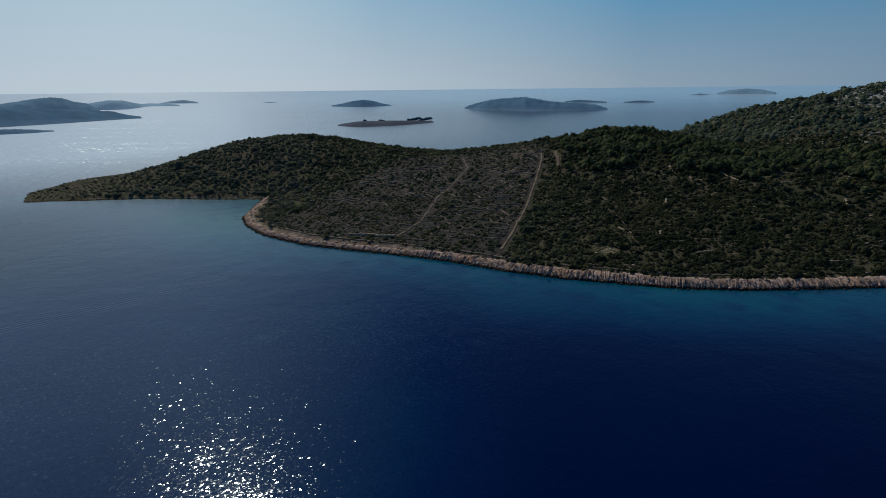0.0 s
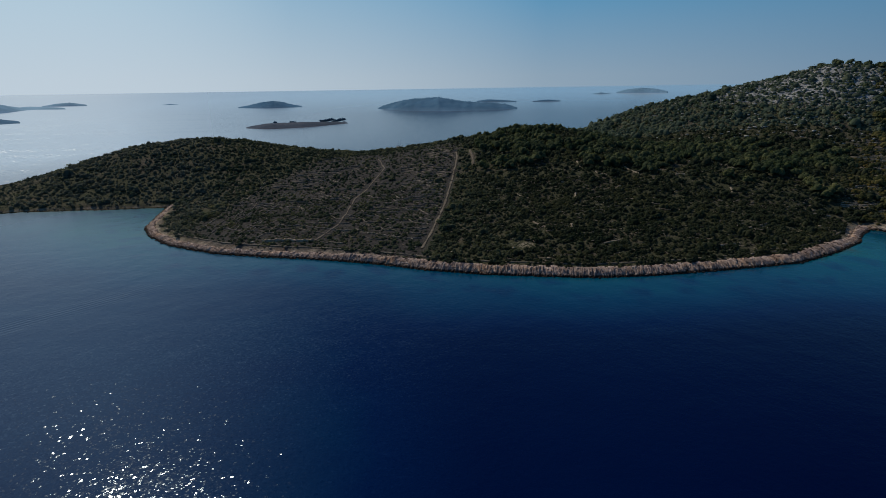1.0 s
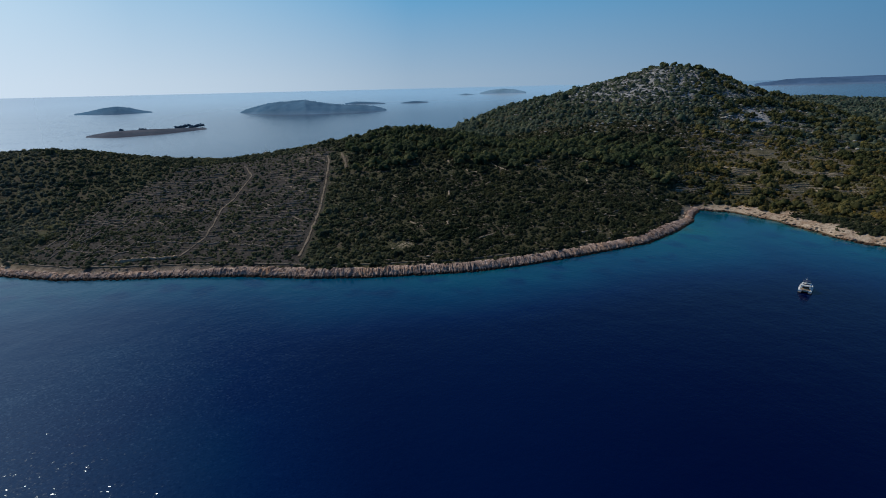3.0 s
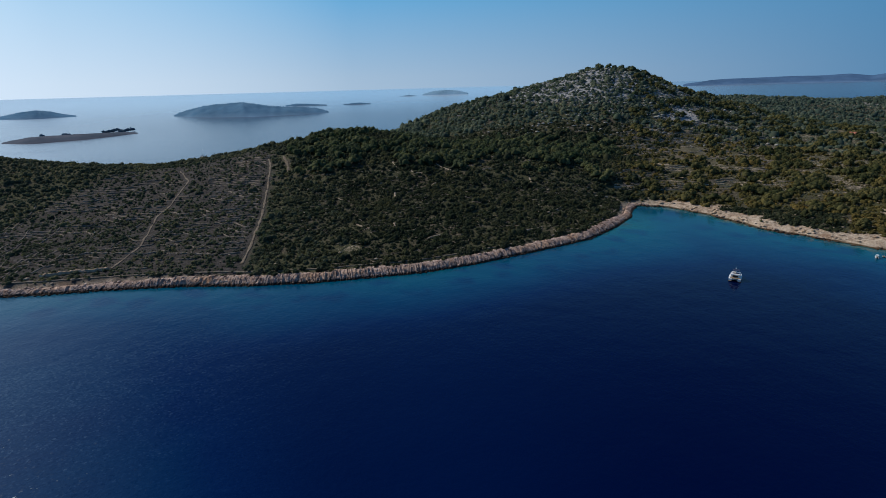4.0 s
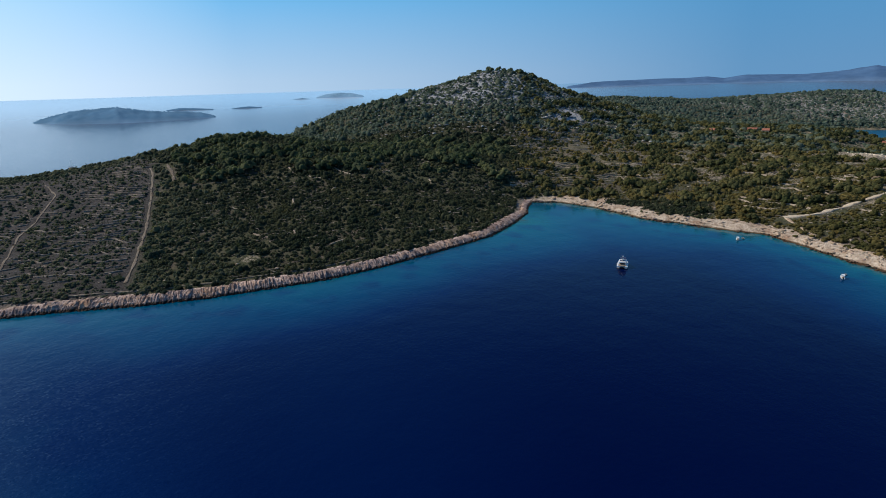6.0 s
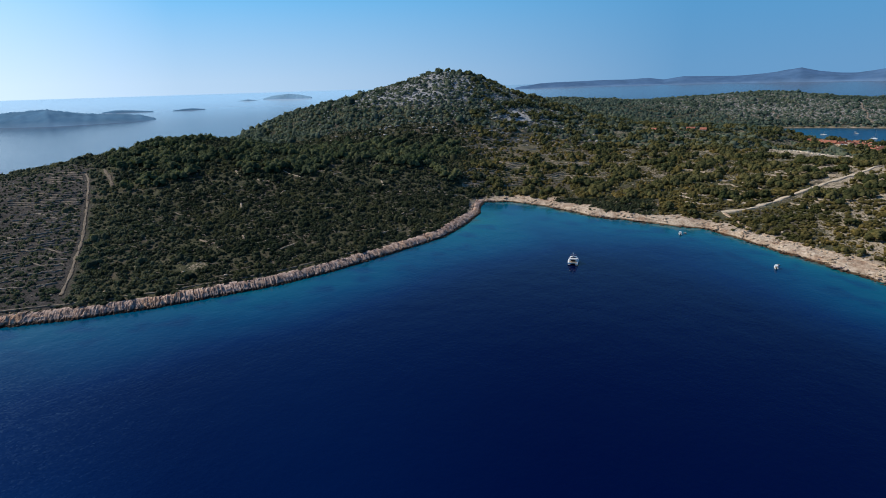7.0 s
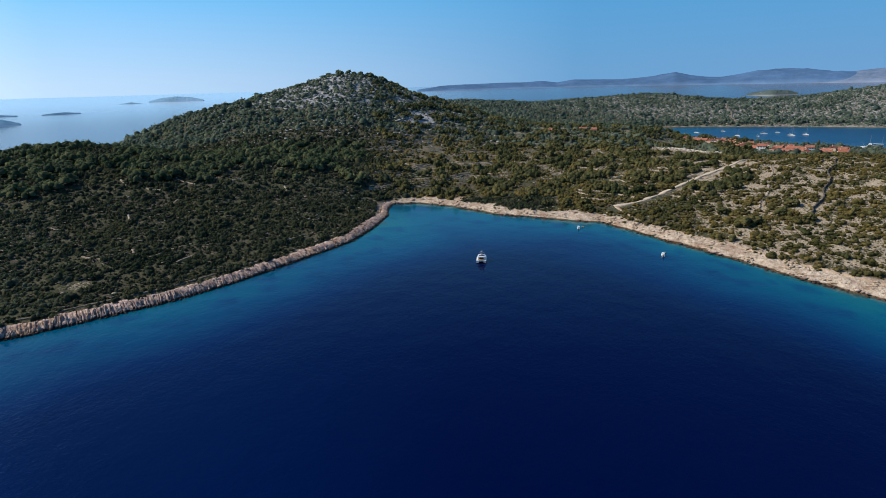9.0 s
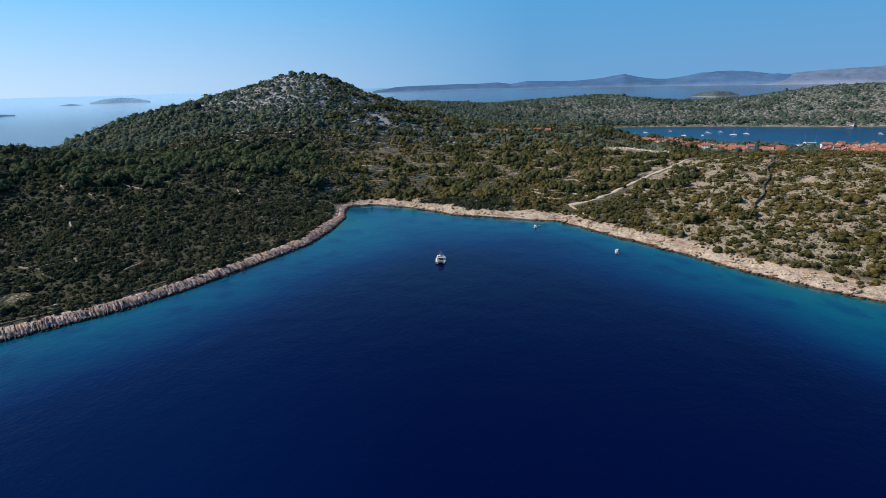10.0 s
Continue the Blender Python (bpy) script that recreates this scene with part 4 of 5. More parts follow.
bushes("scrub", near[tip], HAZED_SCRUB, 69, "low scrub on the headland, haze grey in its leaf colour", "scrub", 12, 0.40, -1, 1.7)
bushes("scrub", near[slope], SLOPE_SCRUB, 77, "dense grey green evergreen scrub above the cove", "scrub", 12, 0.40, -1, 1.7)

stony = grow(2.8, 66, 104, 300, 720, 0.9, 2.9, 66)
stony = stony[np.degrees(np.arctan2(stony[:, 0], stony[:, 1])) > np.where(np.hypot(stony[:, 0], stony[:, 1]) < 470, 66, 74)]
bushes("scrub", stony, MAQUIS, 75, "olive brown evergreen scrub on the stony slope", "scrub", 16, 0.34, 1, 2.2)
middle = grow(3.15, -46, 104, 470, 760, 0.9, 3.0, 62)
east = np.degrees(np.arctan2(middle[:, 0], middle[:, 1])) > 74
slope = ~east & (np.degrees(np.arctan2(middle[:, 0], middle[:, 1])) + 5 * np.sin(middle[:, 0] * 3.7) > 13)
tip = np.degrees(np.arctan2(middle[:, 0], middle[:, 1])) + 1.5 * np.sin(middle[:, 1] * 2.3) < -14
bushes("scrub", middle[~east & ~slope & ~tip], SCRUB, 72, SCRUB_WORDS, "scrub", 7, 0.42, -1, 2.8)
bushes("scrub", middle[tip], HAZED_SCRUB, 70, "low scrub on the headland, haze grey in its leaf colour", "scrub", 7, 0.42, -1, 2.8)
valley = slope & (np.degrees(np.arctan2(middle[:, 0], middle[:, 1])) + 3 * np.sin(middle[:, 1] * 2.9) > 49)
bushes("scrub", middle[valley], MAQUIS, 76, "olive green evergreen scrub on the valley terraces", "scrub", 9, 0.40, -1, 2.8)
slope &= ~valley
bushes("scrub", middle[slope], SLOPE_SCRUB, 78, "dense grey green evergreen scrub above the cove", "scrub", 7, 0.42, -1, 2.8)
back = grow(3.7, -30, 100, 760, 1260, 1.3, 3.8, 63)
bushes("scrub", back, HAZED_HILL_SCRUB, 73, "green scrub and low pines on the far slopes", "scrub", 5, 0.46)
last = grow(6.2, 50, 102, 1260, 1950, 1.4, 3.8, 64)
bushes("scrub", last, HAZED_RIDGE_SCRUB, 74, "hazy green scrub on the ridge beyond the harbour", "scrub", 4, 0.5)


hx, hy, hd, g = scatter(1.9, 60, 104, 325, 660, 65)
hc = cover(hx, hy, hd)
keep = (hc > 0.05) & (hc < 0.85) & (g.rand(len(hx)) < 0.62)
hx, hy = hx[keep], hy[keep]
size = 0.3 + 0.55 * g.rand(len(hx)) ** 2
low_herbs = np.c_[hx, hy, land_height(hx, hy), size, size * 1.2]
bushes("low_shrubs", low_herbs, MAQUIS, 79, "sparse low olive shrubs between limestone rubble", "scrub", 3)


def grove(chance, spacing, b0, b1, r0, r1, low, high, seed, label, mat=PINE):
    """Low trees with broad uneven crowns of several lobes, in one mesh."""
    x, y, d, g = scatter(spacing, b0, b1, r0, r1, seed)
    keep = (g.rand(len(x)) < chance(x, y, d)) & (path_distance(x, y) > 9) & (d > 18) & (np.hypot((x - 735) / 62, (y - 145) / 48) > 1)
    x, y = x[keep], y[keep]
    size = low + (high - low) * g.rand(len(x))
    rows = []
    for k in range(6):
        a, u = g.uniform(0, 6.28, len(x)), g.uniform(0.3, 0.75, len(x)) * (k > 0)
        lobe = size * g.uniform(0.45, 0.7, len(x))
        rows.append(np.c_[x + np.cos(a) * u * size, y + np.sin(a) * u * size, land_height(x, y) + size * (0.75 - 0.55 * u) + g.uniform(-0.2, 0.3, len(x)), lobe, lobe * 1.6])
    bushes("pine_grove", np.concatenate(rows), mat, seed + 5, label, "trees", 9, 0.38)


GROVE_WORDS = "low dark green pines with rounded crowns on the slope"
grove(lambda x, y, d: 0.85 * smooth(-0.5, 0.2, waves2(x, y, 90, 55)), 7.5, 12, 46, 500, 700, 3.2, 6.0, 101, GROVE_WORDS, WOOD_PINE)
grove(lambda x, y, d: 0.95 * smooth(-0.05, 0.35, waves2(x, y, 60, 42)) * (1 - np.exp(-((x - 530) / 85) ** 4 - ((y - 415) / 60) ** 4)), 7, 47, 84, 470, 1050, 2.4, 5.0, 111, GROVE_WORDS)
grove(lambda x, y, d: 0.16 + 0.0 * x, 12, 24, 60, 690, 1150, 2.0, 3.8, 121, GROVE_WORDS, WOOD_PINE)
grove(lambda x, y, d: 0.5 + 0.5 * waves2(x, y, 25, 59), 11, 42.3, 47.6, 990, 1030, 4.2, 6.5, 161, "dark clumps of trees crowning the hilltop", WOOD_PINE)
grove(lambda x, y, d: 0.3 * smooth(0.0, 0.6, waves2(x, y, 50, 43)), 8, 80, 102, 345, 640, 1.6, 2.8, 131, GROVE_WORDS)
grove(lambda x, y, d: 0.9 * smooth(0.25, 0.6, waves2(x, y, 170, 58)) * smooth(30, 60, d), 9, 58, 102, 1400, 1760, 2.4, 4.6, 151, "dark pine patches on the ridge beyond the harbour", HAZED_RIDGE_PINE)
grove(lambda x, y, d: 0.7 * smooth(90, 30, d), 9, 62, 97, 1250, 1440, 3.0, 5.5, 141, "dark pines along the far side of the harbour", HAZED_RIDGE_PINE)


def bare_branches(n, b0, b1, r0, r1, seed):
    """Bleached dead twigs lying over the scrub, thin three-sided sticks in one mesh."""
    g = np.random.RandomState(seed)
    x, y = polar(g.uniform(b0, b1, n), np.sqrt(g.uniform(r0 ** 2, r1 ** 2, n)))
    keep = (shore_distance(x, y) > 10) & (waves2(x, y, 60, 77) > -0.2)
    x, y = x[keep], y[keep]
    z = land_height(x, y) + g.uniform(0.7, 1.5, len(x))
    pts, faces = [], []
    a0, run = g.uniform(0, 6.28, len(x)), g.uniform(1.5, 5.5, len(x))
    for k in range(4):
        u = k / 3 - 0.5
        bend = np.sin(u * 4 + a0 * 3) * 0.5
        mid = np.c_[x + np.cos(a0) * run * u - np.sin(a0) * bend, y + np.sin(a0) * run * u + np.cos(a0) * bend, z + g.uniform(-0.25, 0.25, len(x))]
        for j in range(3):
            pts.append(mid + 0.16 * np.array([math.cos(2.1 * j), math.sin(2.1 * j), 1.2 * math.sin(2.1 * j + 1)]))
    v = np.stack(pts, 1)
    one = np.array([[3 * k + j, 3 * k + (j + 1) % 3, 3 * k + 3 + (j + 1) % 3, 3 * k + 3 + j] for k in range(3) for j in range(3)])
    f = (one[None] + (np.arange(len(x)) * 12)[:, None, None]).reshape(-1, 4)
    tagged(new("dead_branches", mesh_from("dead_branches", v.reshape(-1, 3), f, TERRACE_STONE)), "bleached dead branches lying over the dark scrub", "branches", kind="stuff")


bare_branches(1500, 12, 52, 285, 560, 78)
bare_branches(500, -18, 12, 330, 560, 79)
bare_branches(700, 52, 80, 420, 760, 80)


# ---- loose limestone ----
def stones(spacing, b0, b1, r0, r1, chance, low, high, seed, label, mat=WALL_STONE):
    x, y, d, g = scatter(spacing, b0, b1, r0, r1, seed)
    keep = g.rand(len(x)) < chance(x, y, d)
    x, y = x[keep], y[keep]
    size = low + (high - low) * g.rand(len(x)) ** 2
    blobs("limestone_outcrop", np.c_[x, y, land_height(x, y) - 0.1, size, size * g.uniform(0.5, 1.0, len(x))], mat, 0 if high < 2 else 1, seed + 1, label, "rocks", 0.35)


stones(4.2, 30, 60, 700, 1080, lambda x, y, d: 0.85 * np.exp(-((x - 655) / 140) ** 2 - ((y - 680) / 130) ** 2) + 0.45 * np.exp(-((x - 662) / 45) ** 2 - ((y - 525) / 28) ** 2) + 0.06, 0.9, 3.2, 81,
       "pale limestone rocks breaking through the hilltop scrub", HILL_ROCK)
stones(3, 60, 102, 330, 720, lambda x, y, d: 0.24 + 0.18 * waves2(x, y, 20, 45), 0.3, 1.2, 83, "grey limestone rubble between the bushes")
stones(4.5, -20, 60, 290, 700, lambda x, y, d: 0.07 + 0.07 * waves2(x, y, 38, 46), 0.4, 1.4, 85, "grey limestone rubble between the bushes")
stones(9, 52, 102, 1260, 1900, lambda x, y, d: 0.3 + 0.2 * waves2(x, y, 80, 47), 0.8, 2.6, 87, "pale stony patches on the ridge beyond the harbour")
stones(2.6, 75, 82, 735, 815, lambda x, y, d: 0.9 * np.exp(-((x - 756) / 20) ** 4 - ((y - 153) / 33) ** 4), 0.6, 1.6, 89, "field of white stone rubble in the valley", GRAVEL)
stones(2.0, 46, 106, 300, 420, lambda x, y, d: 0.7 * smooth(23, 9, d) * smooth(305, 345, x + 0.9 * np.maximum(0, 70 - y)) * smooth(330, 300, y), 0.18, 0.75, 91, "pale limestone stones strewn over the beach", GRAVEL)


# ---- far islands ----
def far_island(name, ridge, shore, mat, label, slope=0.3, woods=0.03, seed=1):
    """An island standing on the sea. ridge and shore: (bearing, degrees against the level of the camera) along its skyline and its near
    waterline. slope: rise over run of its flanks."""
    g = np.random.RandomState(seed)
    b0, b1 = ridge[0][0], ridge[-1][0]
    n, k = 220, 19
    b, v = np.meshgrid(np.linspace(b0, b1, n), np.linspace(0, 2, k), indexing="ij")
    u = (b - b0) / (b1 - b0) * 2 - 1
    dip = np.interp(b[:, 0], [q[0] for q in shore], [q[1] for q in shore])
    front = np.array([far_place(q, -d)[3] for q, d in zip(b[:, 0], dip)])
    for _ in range(60):
        front[1:-1] = (front[:-2] + 2 * front[1:-1] + front[2:]) / 4
    front = np.convolve(np.pad(front, 20, "edge"), np.ones(41) / 41, "valid")[:, None]
    top = np.interp(b, [q[0] for q in ridge], [q[1] for q in ridge])
    tall = np.maximum(100 + front * np.tan(np.radians(top)) - sea_level(front), 0)
    deep = tall.max() / slope * (0.25 + 0.75 * np.sqrt(np.clip(1 - u ** 2, 0, 1)))
    wide = front.mean() * math.radians(b1 - b0)
    reach = front + deep * v * (1 + 0.06 * waves2(u * wide, v * 60, wide * 0.2, seed))
    crest = 100 + (front + deep) * np.tan(np.radians(top)) - sea_level(front + deep)
    form = np.where(v <= 1, 1 - (1 - np.minimum(v, 1)) ** 1.8, np.clip(2 - v, 0, 1) ** 0.7)
    x, y = polar(b, reach)
    gully = waves2(x, y, wide * 0.16, seed + 1) + 0.6 * waves2(x, y, wide * 0.08, seed + 2)
    ends = smooth(1.0, 0.97, np.abs(u))
    z = np.maximum(crest, 0.5) * form * ends * (1 + 0.05 * gully * np.minimum(1, 3 * np.abs(1 - v))) + g.uniform(-0.4, 1, u.shape) * woods * crest.max() * np.exp(-((v - 1) / 0.12) ** 2) * ends
    z = np.where((v < 0.01) | (v > 1.99), -3, np.maximum(z, 0.3))
    me = mesh_from(name, np.c_[x.ravel(), y.ravel(), (z + sea_level(reach)).ravel()], grid_faces(n, k)[:, ::-1], mat, True)
    add_attribute(me, "rim", smooth(0.16, 0.07, v).ravel() * 0.7)
    ob = new(name, me)
    return tagged(ob, label, "coast", kind="structure") if "coast" in name else tagged(ob, label, "island")


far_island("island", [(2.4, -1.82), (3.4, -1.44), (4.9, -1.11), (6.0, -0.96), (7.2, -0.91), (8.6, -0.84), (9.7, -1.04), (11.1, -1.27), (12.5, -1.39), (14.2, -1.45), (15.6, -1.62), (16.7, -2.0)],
           [(2.4, -1.88), (4.6, -2.12), (9.2, -2.26), (14.3, -2.22), (16.7, -2.11)], HAZED_ISLAND, "low wooded island standing in the open sea", 0.25, 0.07, 3)
far_island("island", [(-11.2, -1.48), (-10.2, -1.28), (-9.0, -1.02), (-7.9, -0.92), (-7.0, -1.04), (-6.0, -1.33), (-5.2, -1.51)], [(-11.2, -1.54), (-8.2, -1.64), (-5.2, -1.57)], HAZED_ISLAND,
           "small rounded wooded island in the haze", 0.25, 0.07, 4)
far_island("islet", [(-10.7, -3.35), (-10.0, -3.23), (-8.8, -3.06), (-7.7, -3.04), (-5.4, -3.02), (-3.0, -3.05), (-1.8, -3.06), (-0.8, -3.2)], [(-10.7, -3.44), (-8.9, -3.65), (-4.8, -3.56), (-0.8, -3.27)], HAZED_ISLET,
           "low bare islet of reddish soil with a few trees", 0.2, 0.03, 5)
far_island("islet", [(12.5, -1.28), (13.6, -1.12), (15.0, -1.19), (16.6, -1.33)], [(12.5, -1.34), (16.6, -1.41)], HAZED_ISLAND, "flat hazy islet behind the wooded island", 0.3, 0.07, 6)
far_island("islet", [(18.2, -1.36), (19.0, -1.26), (19.8, -1.21), (21.0, -1.32)], [(18.2, -1.41), (21.0, -1.39)], HAZED_ISLAND, "flat hazy islet in the open sea", 0.3, 0.07, 7)
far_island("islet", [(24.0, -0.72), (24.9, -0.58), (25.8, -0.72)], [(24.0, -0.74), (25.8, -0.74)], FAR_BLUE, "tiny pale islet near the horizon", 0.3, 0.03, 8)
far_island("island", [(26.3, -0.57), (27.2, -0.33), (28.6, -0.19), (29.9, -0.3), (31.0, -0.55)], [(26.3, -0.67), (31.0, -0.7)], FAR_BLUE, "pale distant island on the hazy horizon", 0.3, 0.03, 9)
far_island("islet", [(-17.8, -1.06), (-17.1, -0.98), (-16.4, -1.06)], [(-17.8, -1.07), (-16.4, -1.07)], SUNWARD_HAZE, "tiny hazy islet in the open sea", 0.3, 0.03, 10)
far_island("island", [(-26.8, -0.93), (-25.8, -0.75), (-24.8, -0.67), (-23.6, -0.89)], [(-26.8, -0.98), (-23.6, -1.0)], SUNWARD_HAZE, "low pale island under the sun", 0.3, 0.03, 11)
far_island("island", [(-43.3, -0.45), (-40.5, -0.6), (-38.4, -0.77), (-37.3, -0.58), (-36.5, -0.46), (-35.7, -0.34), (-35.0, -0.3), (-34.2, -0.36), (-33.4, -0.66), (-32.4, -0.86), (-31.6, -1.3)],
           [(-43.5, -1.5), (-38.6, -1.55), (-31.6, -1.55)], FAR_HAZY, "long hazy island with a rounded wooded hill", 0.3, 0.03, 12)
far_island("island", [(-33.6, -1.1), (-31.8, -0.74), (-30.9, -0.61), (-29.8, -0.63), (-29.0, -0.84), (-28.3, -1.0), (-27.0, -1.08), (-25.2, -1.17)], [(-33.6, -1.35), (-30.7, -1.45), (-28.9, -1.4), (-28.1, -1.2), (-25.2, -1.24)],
           SUNWARD_HAZE, "pale hazy island trailing into a flat spit", 0.3, 0.03, 16)
far_island("island", [(-43.2, -0.75), (-38.4, -0.98), (-34.7, -1.28), (-32.7, -1.38), (-30.6, -1.58), (-29.4, -1.96), (-28.5, -2.17)], [(-43.8, -2.82), (-38.8, -2.58), (-34.9, -2.48), (-30.8, -2.31), (-28.5, -2.24)], HAZED_HEADLAND,
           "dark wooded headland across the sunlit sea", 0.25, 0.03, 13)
far_island("islet", [(-42.1, -2.5), (-38.8, -2.74), (-37.7, -2.78), (-36.4, -2.88), (-36.0, -2.95), (-35.2, -3.03)], [(-42.3, -3.17), (-38.9, -3.16), (-36.6, -3.15), (-35.2, -3.08)], HAZED_HEADLAND,
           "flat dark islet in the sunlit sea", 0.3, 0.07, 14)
far_island("islet", [(82.7, -1.43), (83.5, -1.25), (84.7, -1.09), (85.9, -1.15), (86.7, -1.4)], [(82.7, -1.52), (84.8, -1.65), (86.7, -1.53)], ISLET_SCRUB, "round scrub islet with a pale shore", 0.25, 0.07, 15)
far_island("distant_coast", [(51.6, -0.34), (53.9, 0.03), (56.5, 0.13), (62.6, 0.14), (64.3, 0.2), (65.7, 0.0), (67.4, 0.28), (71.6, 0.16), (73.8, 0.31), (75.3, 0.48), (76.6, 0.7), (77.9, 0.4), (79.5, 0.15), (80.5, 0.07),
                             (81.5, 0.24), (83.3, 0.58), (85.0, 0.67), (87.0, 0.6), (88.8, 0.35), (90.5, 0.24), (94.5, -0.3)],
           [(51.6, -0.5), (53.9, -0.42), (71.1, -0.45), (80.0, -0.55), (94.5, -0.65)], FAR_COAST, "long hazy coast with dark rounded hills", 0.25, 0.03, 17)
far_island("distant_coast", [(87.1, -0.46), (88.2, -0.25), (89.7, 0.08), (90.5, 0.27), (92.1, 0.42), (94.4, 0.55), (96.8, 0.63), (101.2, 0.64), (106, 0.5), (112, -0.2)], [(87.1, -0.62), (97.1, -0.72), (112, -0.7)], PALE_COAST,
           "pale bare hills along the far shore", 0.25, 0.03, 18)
# trees at the end of the bare islet
g = np.random.RandomState(15)
for k, bearing in enumerate(np.r_[np.linspace(-3.4, -1.1, 20), -6.4, -6.1, -7.9]):
    x, y, z, reach = far_place(bearing, 3.3 - 0.02 * k % 0.2)
    x, y = x * 1.035, y * 1.035
    tall = g.uniform(6, 11) * (1 if k < 20 else 0.6)
    c = new("tree")
    c.matrix_world = pose(x, y, 1.5)
    part("trunk", rod(bmesh.new(), (0, 0, -4), (0, 0, tall * 0.5), 0.3, 0.15, 6), TEAK, c)
    out, faces = lumps_of(np.c_[g.uniform(-4, 4, 9), g.uniform(-3, 3, 9), g.uniform(0.1, 0.6, 9) * tall, g.uniform(2, 4, 9), g.uniform(3, 6, 9)], 1, 40 + k, 0.35)
    part("crown", mesh_from("crown", out, faces, FAR_TREE), FAR_TREE, c)
    tagged(c, "dark tree at the end of a bare islet", "tree", "islet trees")


# ---- boats ----
def section_hull(bm, length, beam, depth, z0, sheer=0.15, stern=0.8, n=14, x0=0.0):
    """A hull lofted along y: bow at +length/2, open shape closed by a deck."""
    rows = []
    for i in range(n):
        u = i / (n - 1)
        w = beam / 2 * (stern + (1 - stern) * min(1, u * 3)) * (1 - max(0, (u - 0.45) / 0.55) ** 2.2)
        w = max(w, 0.03)
        y = -length / 2 + length * u
        top = z0 + depth * (1 + sheer * u * u)
        keel = z0 - 0.35 * depth * (1 - u ** 4) + 0.55 * depth * max(0, u - 0.8) * 4
        ring = [(-w, top), (-w * 0.96, z0 + depth * 0.5), (-w * 0.6, z0 - 0.05), (0, keel), (w * 0.6, z0 - 0.05), (w * 0.96, z0 + depth * 0.5), (w, top)]
        rows.append([bm.verts.new((x0 + a, y, b)) for a, b in ring])
    for p, q in zip(rows, rows[1:]):
        for k in range(6):
            bm.faces.new((p[k], p[k + 1], q[k + 1], q[k]))
        bm.faces.new((p[0], q[0], q[6], p[6]))
    bm.faces.new(rows[0])
    bmesh.ops.recalc_face_normals(bm, faces=bm.faces)
    return bm


def dinghy(place, bearing, label):
    d = new("dinghy")
    d.matrix_world = pose(*place, 0, 0, -bearing)
    bm = bmesh.new()
    for s in (-0.6, 0.6):
        rod(bm, (s, -1.5, 0.25), (s, 0.9, 0.28), 0.24, n=10)
        rod(bm, (s, 0.9, 0.28), (0, 1.7, 0.4), 0.24, 0.2, n=10)
    part("tube", bm, RUBBER, d)
    part("floor_board", box(bmesh.new(), -0.55, 0.55, -1.3, 1.1, 0.12, 0.2), TEAK, d)
    part("outboard_motor", box(bmesh.new(), -0.18, 0.18, -1.85, -1.5, 0.1, 0.85, 0.04), TINTED, d)
    return tagged(d, label, "dinghy")


